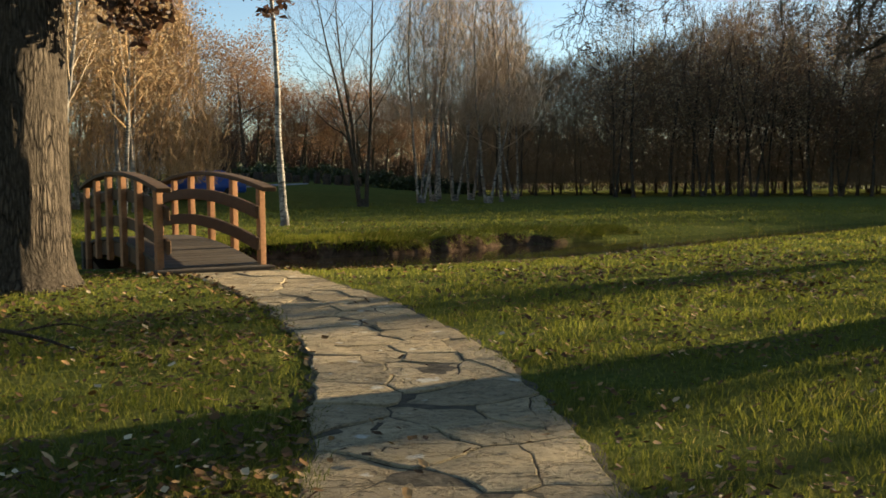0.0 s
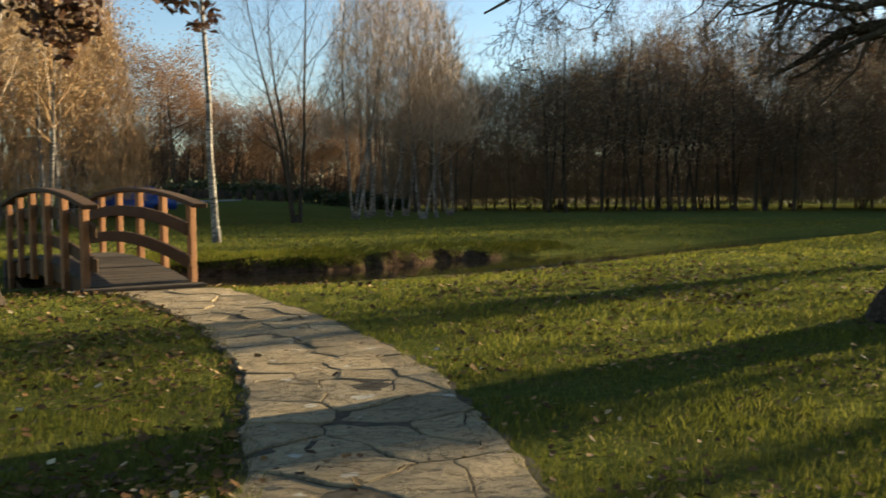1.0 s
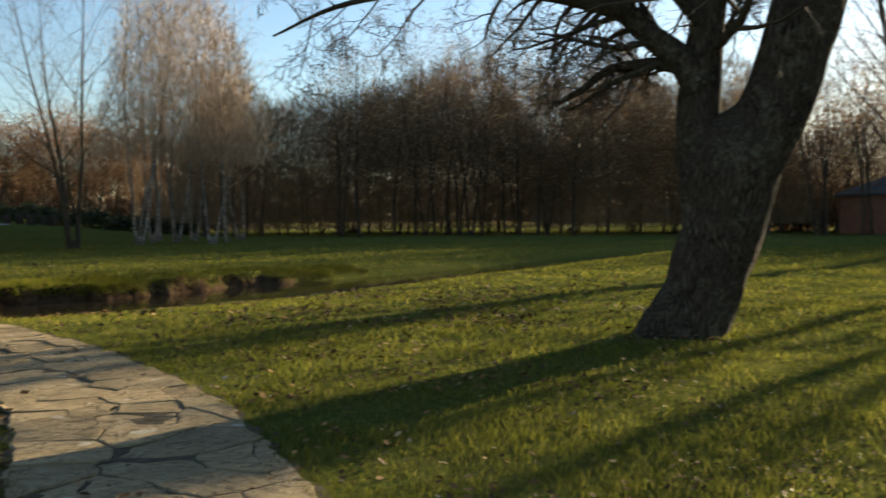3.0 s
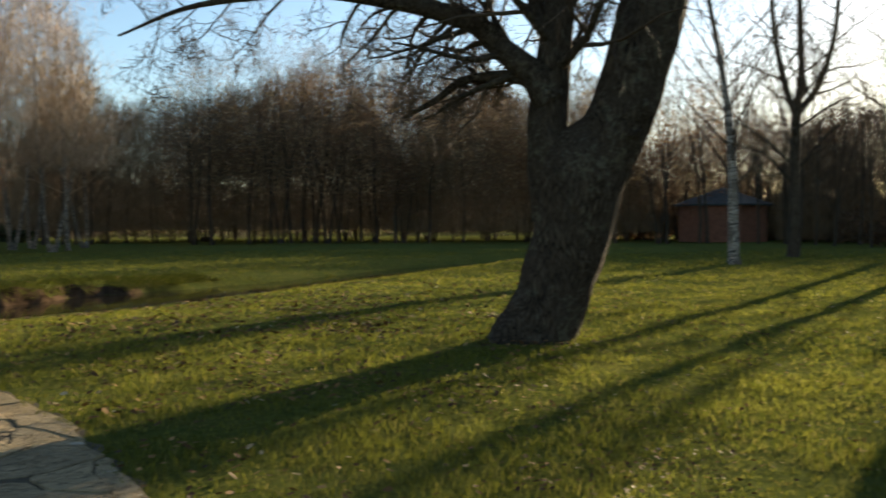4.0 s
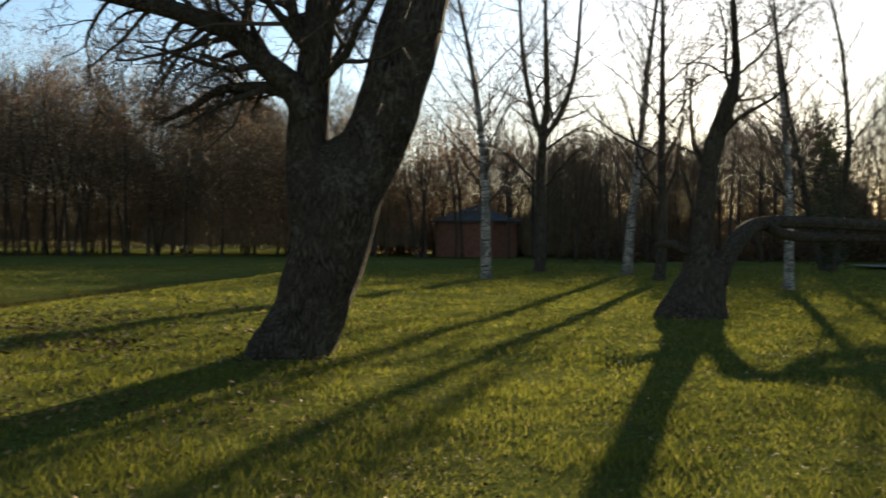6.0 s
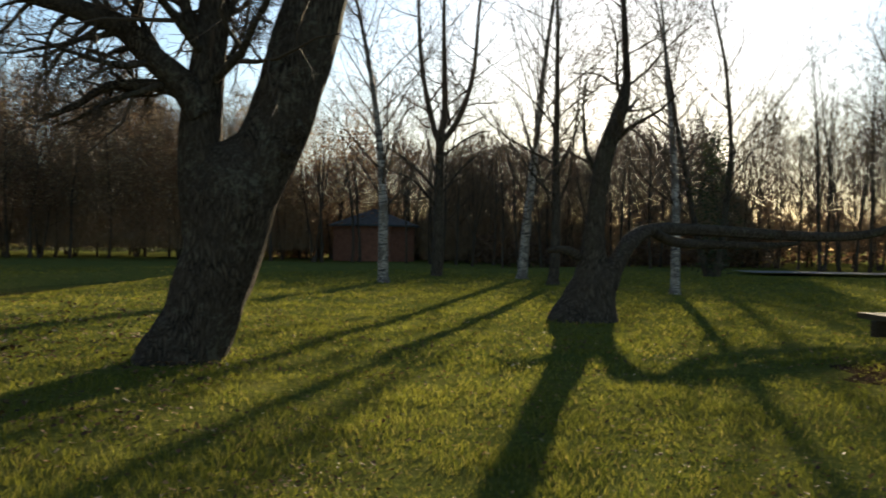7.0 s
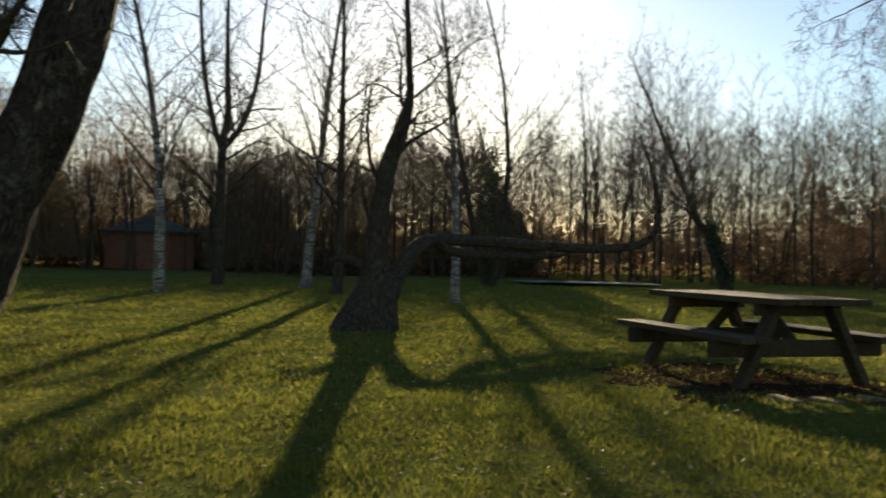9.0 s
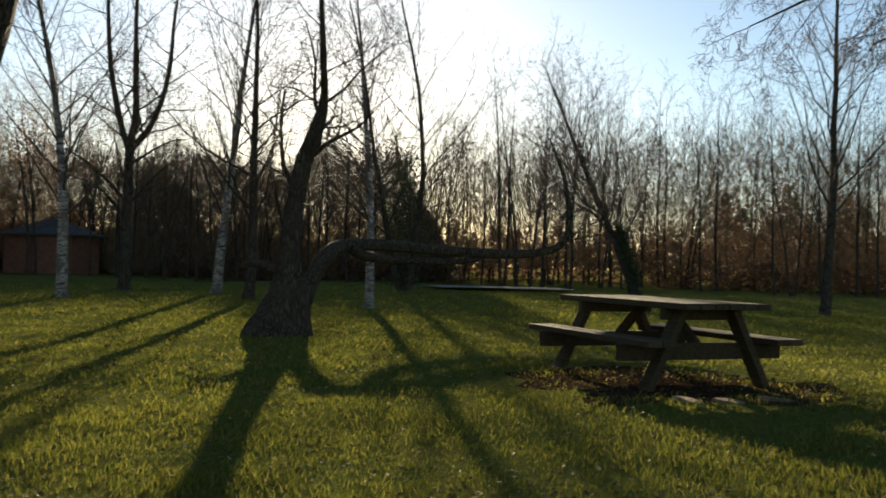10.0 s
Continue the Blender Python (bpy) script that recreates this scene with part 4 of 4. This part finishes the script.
# the pond on the sunny side
water_strip("water_pond", smooth_path([(38.7, 16.9), (39.5, 15.8), (40.3, 14.4), (41.1, 12.8), (41.9, 11.2)], 24), 2.0, gz(40.2, 15) + 0.12, "bright strip of water reflecting the sky", M_POND)

# ---------------------------------------------------------------- parked car, far road, house
def parked_car():
    k = Mat("blue_car_paint", 0.3, 0.5)
    k.color(k.ramp(k.noise(3), [(0.3, (0.015, 0.05, 0.22)), (0.7, (0.02, 0.065, 0.27))]))
    gl = Mat("car_glass", 0.08, 0.5)
    gl.color((0.02, 0.025, 0.03))
    ty = Mat("tyre", 0.9, 0.2)
    ty.color((0.02, 0.02, 0.02))
    x, y = polar(-14.9, 44)
    top = thing("car", x, y, gz(x, y), 12, "blue hatchback car parked beyond the footbridge", "car")
    prof = [(-1.95, 0.35), (-1.95, 0.75), (-1.2, 0.92), (-0.6, 1.4), (0.9, 1.42), (1.6, 0.98), (1.95, 0.9), (1.98, 0.35)]
    bm = bmesh.new()
    ring = [[bm.verts.new((px, s * (0.84 if pz < 1.1 else 0.68), pz)) for px, pz in prof] for s in (-1, 1)]
    bm.faces.new(ring[0])
    bm.faces.new(ring[1][::-1])
    for i in range(len(prof)):
        j = (i + 1) % len(prof)
        bm.faces.new((ring[0][j], ring[0][i], ring[1][i], ring[1][j]))
    bmesh.ops.recalc_face_normals(bm, faces=bm.faces)
    bmesh.ops.bevel(bm, geom=list(bm.edges), offset=0.06, segments=2, affect="EDGES")
    part("body", bm_mesh("body", bm, k.m, True), top)
    for s in (-1, 1):
        part("side_window", beam("side_window", (-0.55, s * 0.765, 1.15), (0.95, s * 0.765, 1.15), 0.03, 0.3, gl.m, 0.01), top)
        for wx in (-1.25, 1.25):
            tb = Tubes()
            tb.add([(wx, s * 0.72, 0.31), (wx, s * 0.73, 0.31), (wx, s * 0.88, 0.31), (wx, s * 0.89, 0.31)], [0.02, 0.31, 0.31, 0.02], 16)
            part("wheel", tb.mesh("wheel", ty.m), top)


parked_car()


def far_road():
    """The gravel road beyond the footbridge and the cut stumps along it."""
    k = Mat("road_gravel", 0.95, 0.1)
    k.color(k.ramp(k.noise(3.0, 6, 0.7), [(0.3, (0.13, 0.125, 0.12)), (0.7, (0.26, 0.25, 0.235))])).bump(k.noise(25), 0.02)
    v, f = [], []
    line = smooth_path([polar(-34, 47), polar(-20, 50), polar(-13, 54), polar(-8.5, 60)], 40)
    for i, (x, y) in enumerate(line):
        half = 2.4 * (1 - 0.55 * i / 39)
        q = math.hypot(x, y)
        for w in (-1, -0.4, 0.4, 1):
            px, py = x * (1 + w * half / q), y * (1 + w * half / q)
            v.append((px, py, gz(px, py) + 0.03 - 0.05 * (abs(w) == 1)))
    for i in range(39):
        for w in range(3):
            f.append((4 * i + w, 4 * i + 4 + w, 4 * i + 5 + w, 4 * i + 1 + w))
    tagged(new("road", big_mesh("road", v, f, k.m, True)), "grey gravel road beyond the footbridge", "road", kind="structure")
    g = np.random.default_rng(15)
    for i in range(13):
        x, y = polar(-12.9 + 0.62 * i + g.uniform(-0.12, 0.12), 62 + g.uniform(-1, 1))
        hgt, r0 = g.uniform(0.45, 0.75), g.uniform(0.22, 0.36)
        tb = Tubes()
        tb.add([(0, 0, -0.2), (0, 0, 0.1), (0.03, 0, hgt), (0.03, 0, hgt + 0.01)], [r0 * 1.25, r0, r0 * 0.95, 0.02], 10)
        top = thing("stump", x, y, gz(x, y), g.uniform(0, 360), "short dark cut stump in a row beside the road", "stump", "stumps along the road")
        part("trunk", tb.mesh("trunk", M_DARKBARK), top)


far_road()


def far_house(az, d, w, label):
    k = Mat("pale_render", 0.9, 0.2)
    k.color(k.ramp(k.noise(2), [(0.3, (0.5, 0.46, 0.4)), (0.7, (0.66, 0.62, 0.55))]))
    x, y = polar(az, d)
    top = thing("house", x, y, gz(x, y), -az, label, "house")
    part("wall", beam("wall", (-w / 2, 0, 1.5), (w / 2, 0, 1.5), 6, 3.2, k.m, 0.03), top)
    h = w / 2 + 0.3
    v = [(-h, -3.4, 3.0), (h, -3.4, 3.0), (h, 3.4, 3.0), (-h, 3.4, 3.0), (-h, 0, 5.4), (h, 0, 5.4)]
    part("roof", mesh_of("roof", v, [(0, 1, 5, 4), (2, 3, 4, 5), (0, 4, 3), (1, 2, 5), (3, 2, 1, 0)], M_SLATE, False), top)
    for i in (-1, 1):
        part("window", beam("window", (i * w * 0.25 - 0.5, -3.02, 1.6), (i * w * 0.25 + 0.5, -3.02, 1.6), 0.08, 1.1, M_DARK, 0.01), top)


far_house(-19.2, 100, 7, "pale rendered house glimpsed between far trees")
far_house(-8.6, 128, 8, "low pale house beyond the far trees")

# ---------------------------------------------------------------- tree beyond the table whose boughs hang over the lawn
great_tree("overhanging_tree", "bare tree with boughs hanging over the picnic lawn", 10.6, -3.8, [
    ("trunk", [(0, 0, -0.2, 0.4), (0, 0, 0.1, 0.3), (0, 0, 1.2, 0.24), (-0.1, 0.1, 3.0, 0.2), (-0.1, 0.1, 5.0, 0.12), (0, 0, 7.5, 0.03)], 0.5, 8, 0.3),
    ("limb", [(0, 0.1, 3.8, 0.1), (0.4, 1.2, 4.6, 0.07), (0.6, 2.4, 4.7, 0.04), (0.7, 3.6, 4.4, 0.02), (0.7, 4.6, 4.0, 0.008)], 0.2, 13, 0.28),
    ("limb", [(0, 0.1, 3.3, 0.08), (0.9, 0.9, 4.2, 0.055), (1.6, 2.0, 4.35, 0.03), (2.0, 3.2, 4.0, 0.01)], 0.2, 11, 0.28),
], M_DARKBARK, 51, spec=SPEC_DROOP)


def hollow():
    """The knot hole in the leaning tree's stem: a shallow disc, its inner shade painted dark."""
    tree = bpy.data.objects["leaning_tree"]
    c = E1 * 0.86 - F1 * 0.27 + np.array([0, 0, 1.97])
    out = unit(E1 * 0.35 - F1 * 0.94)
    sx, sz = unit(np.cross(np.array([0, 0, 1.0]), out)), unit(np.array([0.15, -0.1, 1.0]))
    tb = Tubes()
    a = np.linspace(0, 2 * np.pi, 25)
    tb.add([c + sx * math.cos(t) * 0.085 + sz * math.sin(t) * 0.15 + out * 0.015 * math.sin(3 * t) for t in a], [0.045 + 0.012 * math.sin(2 * t) for t in a], 10)
    part("burl", tb.mesh("burl", M_OAK), tree, "swollen bark ring round a hollow")
    v = [c - out * 0.03] + [c + sx * math.cos(t) * 0.09 + sz * math.sin(t) * 0.155 + out * 0.01 for t in a[:-1]]
    part("hollow", mesh_of("hollow", v, [(0, 1 + i, 1 + (i + 1) % 24) for i in range(24)], M_DARK), tree, "dark disc for the shade inside the hollow")


hollow()

# ---------------------------------------------------------------- slabs beside the table
def worn_earth():
    k = Mat("worn_earth", 1.0, 0.0)
    k.color(k.ramp(k.noise(9.0, 5, 0.65), [(0.35, (0.022, 0.014, 0.008)), (0.6, (0.055, 0.036, 0.021)), (0.8, (0.1, 0.068, 0.042))])).bump(k.noise(30, 4), 0.01)
    v, f = [], []
    rings, n = 9, 60
    for i in range(rings):
        for j in range(n):
            t = 2 * math.pi * j / n
            q = i / (rings - 1) * (1 + 0.5 * noise.noise(Vector((math.cos(t) * 2.6, math.sin(t) * 2.6, 0.5))))
            x, y = TABLE["x"] - 0.45 + 1.45 * q * math.cos(t), TABLE["y"] - 0.2 + 1.5 * q * math.sin(t)
            v.append((x, y, gz(x, y) + 0.005 * (i < rings - 1) - 0.02 * (i == rings - 1)))
    for i in range(rings - 1):
        for j in range(n):
            f.append((i * n + j, (i + 1) * n + j, (i + 1) * n + (j + 1) % n, i * n + (j + 1) % n))
    ob = new("ground_patch", mesh_of("ground_patch", v, f, k.m))
    tagged(ob, "worn bare earth beneath the picnic table", "ground", kind="structure")


worn_earth()


def table_slabs():
    g = np.random.default_rng(4)
    for i, (x, y, s, t) in enumerate(((7.48, 0.93, 0.14, 50), (7.66, 0.62, 0.15, 75), (7.9, 0.28, 0.17, 88))):
        bm = bmesh.new()
        m = 9
        lo = [bm.verts.new((math.cos(k2 * 2 * math.pi / m) * s * g.uniform(0.8, 1.2), math.sin(k2 * 2 * math.pi / m) * s * 0.7 * g.uniform(0.8, 1.2), -0.02)) for k2 in range(m)]
        top = bm.faces.new(lo)
        ex = bmesh.ops.extrude_face_region(bm, geom=[top])
        for q in ex["geom"]:
            if isinstance(q, bmesh.types.BMVert):
                q.co.z = 0.016
                q.co.x *= 0.94
                q.co.y *= 0.94
        bmesh.ops.recalc_face_normals(bm, faces=bm.faces)
        ob = new("stone_slab", bm_mesh("stone_slab", bm, M_STONE))
        ob.matrix_basis = pose(x, y, gz(x, y), 2, -3, t)
        tagged(ob, "flat pale stone slab lying beside the picnic table", "stone", "slabs by the table")


table_slabs()

# ---------------------------------------------------------------- grass, fallen leaves
def scatter(g, n, d0, d1, az0=-31.0, az1=98.0):
    d = np.exp(g.uniform(math.log(d0), math.log(d1), n))
    a = np.radians(g.uniform(az0, az1, n))
    return d * np.sin(a), d * np.cos(a), d


def path_gap(x, y):
    best = np.full(x.shape, 1e9)
    for px, py in PATH_MID:
        best = np.minimum(best, np.hypot(x - px, y - py))
    return best


def grass_mat():
    k = Mat("grass_blade", 0.8, 0.08)
    st = [(0.0, (0.045, 0.06, 0.006)), (0.5, (0.115, 0.122, 0.018)), (0.85, (0.19, 0.178, 0.03)), (1.0, (0.26, 0.2, 0.06))]
    c = k.ramp(k.island(), st)
    c = k.mix(k.ramp(k.noise(0.8, 4), [(0.4, (0, 0, 0)), (0.7, (0.6, 0.6, 0.6))]), c, (0.16, 0.155, 0.02))
    k.color(c)
    tr = k.t.nodes.new("ShaderNodeBsdfTranslucent")
    k.t.links.new(c, tr.inputs["Color"])
    mx = k.t.nodes.new("ShaderNodeMixShader")
    mx.inputs[0].default_value = 0.5
    k.t.links.new(k.b.outputs[0], mx.inputs[1])
    k.t.links.new(tr.outputs[0], mx.inputs[2])
    k.t.links.new(mx.outputs[0], k.t.nodes["Material Output"].inputs["Surface"])
    return k.m


def lawn():
    g = np.random.default_rng(77)
    x, y, d = scatter(g, 275000, 2.0, 42.0)
    # blades stand in tufts
    x, y = x + g.normal(0, 0.02, x.size), y + g.normal(0, 0.02, x.size)
    gap = path_gap(x, y)
    sd, al = stream_dist(x, y)
    bare = np.hypot((x - TABLE["x"] + 0.45) / 1.5, (y - TABLE["y"] + 0.2) / 1.55) < 0.75 + 0.5 * vnoise(x, y, 2.6, 12) + g.uniform(-0.45, 0.3, x.size)
    thick = np.clip(0.5 + 0.8 * vnoise(x, y, 1.9, 8), 0, 1)
    keep = (gap > PATH_HALF - 0.03 + 0.06 * vnoise(x, y, 3.0, 10) + 0.03 * g.normal(0, 1, x.size)) & ((sd < -1.6) | (sd > 2.1) | ((al > 86) & (np.abs(sd) > 0.9))) & ~bare & (g.uniform(0, 1, x.size) < 0.55 + 0.45 * thick)
    x, y, d, thick = x[keep], y[keep], d[keep], thick[keep]
    n = x.size
    z = terrain(x, y)
    h = g.uniform(0.02, 0.055, n) * (0.45 + 0.9 * thick) * np.clip(d / 14, 1.0, 1.3)
    w = 0.0017 * np.clip(d / 3.0, 1, 8) * g.uniform(0.7, 1.4, n)
    a = g.uniform(0, 6.283, n)
    ux, uy = np.cos(a) * w, np.sin(a) * w
    b = g.uniform(0, 6.283, n)
    lean = h * g.uniform(0.2, 1.3, n)
    lx, ly = np.cos(b) * lean, np.sin(b) * lean
    p = np.stack([np.stack([x - ux, y - uy, z - 0.005], 1), np.stack([x + ux, y + uy, z - 0.005], 1),
                  np.stack([x + ux * 0.7 + lx * 0.35, y + uy * 0.7 + ly * 0.35, z + h * 0.6], 1), np.stack([x - ux * 0.7 + lx * 0.35, y - uy * 0.7 + ly * 0.35, z + h * 0.6], 1),
                  np.stack([x + lx, y + ly, z + h], 1)], 1).reshape(-1, 3)
    i = np.arange(n)[:, None] * 5
    f = np.vstack([i + np.array([0, 1, 2]), i + np.array([0, 2, 3]), i + np.array([3, 2, 4])])
    ob = new("grass", big_mesh("grass", p, f, grass_mat()))
    tagged(ob, "short green lawn grass with yellowed blades", "grass", kind="stuff")


lawn()


def bank_grass():
    """Long grass hanging over the broken edge of the far stream bank."""
    g = np.random.default_rng(79)
    n = 60000
    i = g.uniform(30, 92, n)
    k = i.astype(int)
    p = STREAM[k] + (STREAM[k + 1] - STREAM[k]) * (i - k)[:, None]
    e = STREAM[k + 1] - STREAM[k]
    e = e / np.linalg.norm(e, axis=1)[:, None]
    nr = np.stack([-e[:, 1], e[:, 0]], 1)
    p = p + nr * g.uniform(1.3, 3.4, n)[:, None]
    x, y = p[:, 0], p[:, 1]
    z = terrain(x, y)
    keep = (z > -0.16) & (g.uniform(0, 1, n) < np.clip(0.75 + 0.6 * vnoise(x, y, 1.5, 21), 0.15, 1))
    x, y, z, nr = x[keep], y[keep], z[keep], nr[keep]
    n = x.size
    h = g.uniform(0.06, 0.19, n)
    out = h * g.uniform(0.2, 1.3, n)
    w = 0.013 * g.uniform(0.6, 1.4, n)
    ex = np.stack([-nr[:, 1], nr[:, 0]], 1) * w[:, None]
    tip = -nr * out[:, None] + g.normal(0, 0.03, (n, 2))
    q = np.stack([np.stack([x - ex[:, 0], y - ex[:, 1], z - 0.01], 1), np.stack([x + ex[:, 0], y + ex[:, 1], z - 0.01], 1),
                  np.stack([x + tip[:, 0], y + tip[:, 1], z + h * g.uniform(-0.9, 0.8, n)], 1)], 1).reshape(-1, 3)
    ob = new("bank_grass", big_mesh("bank_grass", q, np.arange(3 * n).reshape(-1, 3), bpy.data.materials["grass_blade"]))
    tagged(ob, "long grass hanging over the earth stream bank", "grass", kind="stuff")


bank_grass()


def fallen_leaves():
    k = Mat("fallen_leaf", 0.75, 0.15)
    st = [(0.0, (0.04, 0.022, 0.01)), (0.5, (0.1, 0.05, 0.018)), (0.8, (0.21, 0.108, 0.033)), (0.94, (0.34, 0.2, 0.08)), (1.0, (0.44, 0.35, 0.21))]
    k.color(k.ramp(k.island(), st)).bump(k.noise(60), 0.003)
    g = np.random.default_rng(78)
    x, y, d = scatter(g, 34000, 2.0, 26.0)
    x2, y2 = g.normal(TABLE["x"] - 0.15, 0.65, 1800), g.normal(TABLE["y"] - 0.1, 0.6, 1800)
    x3, y3 = np.append(g.normal(-2.6, 1.4, 2600), g.normal(3.2, 2.0, 3600)), np.append(g.normal(6.2, 2.2, 2600), g.normal(9.0, 2.4, 3600))
    x, y = np.concatenate([x, x2, x3]), np.concatenate([y, y2, y3])
    az = np.degrees(np.arctan2(x, y))
    pile = np.clip(0.5 + 0.9 * vnoise(x, y, 1.3, 9), 0, 1)
    sd, _ = stream_dist(x, y)
    gap = path_gap(x, y)
    keep = (g.uniform(0, 1, x.size) < (0.12 + 0.88 * pile ** 1.6) * np.where(az > 45, 0.6, 1.0)) & ((sd < -1.7) | (sd > 2.3)) & ((gap > PATH_HALF) | (g.uniform(0, 1, x.size) < 0.06))
    x, y = x[keep], y[keep]
    n = x.size
    z = terrain(x, y) + g.uniform(0.022, 0.055, n)
    d = np.hypot(x, y)
    s = g.uniform(0.009, 0.021, n) * np.clip(d / 6, 1, 1.5) * np.where(np.arctan2(x, y) > 0.6, 0.7, np.where(x < 0, 1.1, 1.0))
    a = g.uniform(0, 6.283, n)
    tx, ty = g.normal(0, 0.35, n), g.normal(0, 0.35, n)
    rim = []
    for q, (rad, lift) in enumerate(((1.3, 0.25), (0.75, 0.1), (0.95, 0.3), (1.1, 0.0), (0.8, 0.35), (0.9, 0.15))):
        t = a + q * math.pi / 3
        dx, dy = np.cos(t) * s * rad, np.sin(t) * s * rad * 0.8
        rim.append(np.stack([x + dx, y + dy, z + lift * s + dx * tx + dy * ty], 1))
    p = np.stack([np.stack([x, y, z], 1)] + rim, 1).reshape(-1, 3)
    i = np.arange(n)[:, None] * 7
    f = np.vstack([i + np.array([0, 1 + q, 1 + (q + 1) % 6]) for q in range(6)])
    ob = new("fallen_leaves", big_mesh("fallen_leaves", p, f, k.m))
    tagged(ob, "curled brown and orange autumn leaves on the grass", "leaves", kind="stuff")


fallen_leaves()


def fallen_branch():
    tb = Tubes()
    c = smooth_path([(-3.2, 6.0, 0.06, 0.018), (-2.9, 5.75, 0.1, 0.016), (-2.55, 5.6, 0.07, 0.012), (-2.25, 5.35, 0.05, 0.008), (-2.0, 5.2, 0.02, 0.004)], 14)
    tb.add(c[:, :3], c[:, 3], 6)
    c = smooth_path([(-2.75, 5.68, 0.09, 0.009), (-2.5, 5.85, 0.12, 0.007), (-2.3, 5.85, 0.08, 0.003)], 8)
    tb.add(c[:, :3], c[:, 3], 5)
    tagged(new("fallen_branch", tb.mesh("fallen_branch", M_OAK_LIT)), "thin dead branch lying in the grass", "branch")


fallen_branch()

# ---------------------------------------------------------------- flagstones
def clip_poly(poly, px, py, nx, ny):
    """The part of poly on the side of the line through p where n does not point."""
    out = []
    for i, a in enumerate(poly):
        b = poly[(i + 1) % len(poly)]
        da, db = (a[0] - px) * nx + (a[1] - py) * ny, (b[0] - px) * nx + (b[1] - py) * ny
        if da <= 0:
            out.append(a)
        if da * db < 0:
            t = da / (da - db)
            out.append((a[0] + (b[0] - a[0]) * t, a[1] + (b[1] - a[1]) * t))
    return out


def flagstones():
    g = np.random.default_rng(91)
    seg = np.linalg.norm(np.diff(PATH_MID, axis=0), axis=1)
    cum = np.concatenate([[0], np.cumsum(seg)])
    total = cum[-1]
    # seeds in path coordinates: along u, across w
    seeds = []
    u = 0.0
    while u < total:
        for w in ((-0.4, -0.12, 0.15, 0.42), (-0.34, 0.02, 0.36), (-0.26, 0.27))[int(g.integers(3))]:
            seeds.append((u + g.uniform(-0.16, 0.16), w + g.uniform(-0.13, 0.13)))
        u += g.uniform(0.2, 0.46)
    for i, (su, sw) in enumerate(seeds):
        poly = [(su - 1, -PATH_HALF), (su + 1, -PATH_HALF), (su + 1, PATH_HALF), (su - 1, PATH_HALF)]
        for j, (tu, tw) in enumerate(seeds):
            if j != i and abs(tu - su) < 2:
                n = math.hypot(tu - su, tw - sw) + 1e-9
                nx, ny = (tu - su) / n, (tw - sw) / n
                gapw = 0.001 + 0.005 * math.sin(i * 3.1 + j * 1.7) ** 2
                poly = clip_poly(poly, (su + tu) / 2 - nx * gapw, (sw + tw) / 2 - ny * gapw, nx, ny)
                if len(poly) < 3:
                    break
        if len(poly) < 3:
            continue
        poly = [(min(max(a, 0.0), total), b) for a, b in poly]
        # uneven outline
        fine = []
        for q, a in enumerate(poly):
            b = poly[(q + 1) % len(poly)]
            k2 = max(1, int(math.hypot(b[0] - a[0], b[1] - a[1]) / 0.06))
            for s in range(k2):
                t = s / k2
                fine.append((a[0] + (b[0] - a[0]) * t, a[1] + (b[1] - a[1]) * t))
        cx, cy = sum(a for a, _ in fine) / len(fine), sum(b for _, b in fine) / len(fine)
        tilt = g.normal(0, 0.012, 2)
        hz = 0.014 + g.uniform(-0.007, 0.009)

        def world(a, b, z, shrink):
            a, b = cx + (a - cx) * shrink, cy + (b - cy) * shrink
            wob = 0.04 * noise.noise(Vector((a * 5, b * 5, 1.5))) + 0.014 * noise.noise(Vector((a * 17, b * 17, 4.5)))
            a = a + 0.04 * noise.noise(Vector((a * 5, b * 5, 8.5))) + 0.014 * noise.noise(Vector((a * 17, b * 17, 9.5)))
            b = b + wob + (0.035 * noise.noise(Vector((a * 2.3, 7.7 * (b > 0), 0.3))) if abs(b) > PATH_HALF - 0.03 else 0)
            a = min(max(a, 0.0), total)
            idx = int(np.clip(np.searchsorted(cum, a) - 1, 0, len(seg) - 1))
            f = (a - cum[idx]) / seg[idx]
            p = PATH_MID[idx] + (PATH_MID[idx + 1] - PATH_MID[idx]) * f
            d = (PATH_MID[idx + 1] - PATH_MID[idx]) / seg[idx]
            x, y = p[0] + d[1] * b, p[1] - d[0] * b
            return (x, y, gz(x, y) + z + (a - cx) * tilt[0] + (b - cy) * tilt[1])
        m = len(fine)
        v = [world(a, b, 0.0, 1.0) for a, b in fine] + [world(a, b, hz, 1.0) for a, b in fine] + [world(a, b, hz + 0.004, 0.95) for a, b in fine] + [world(cx, cy, hz + 0.005, 1.0)]
        fs = [(q, (q + 1) % m, m + (q + 1) % m, m + q) for q in range(m)] + [(m + q, m + (q + 1) % m, 2 * m + (q + 1) % m, 2 * m + q) for q in range(m)]
        fs += [(2 * m + q, 2 * m + (q + 1) % m, 3 * m) for q in range(m)]
        bm = bmesh.new()
        vs = [bm.verts.new(c) for c in v]
        for q in fs:
            bm.faces.new([vs[t] for t in q])
        bmesh.ops.recalc_face_normals(bm, faces=bm.faces)
        part("flagstone", bm_mesh("flagstone", bm, M_STONE), pavement)


flagstones()
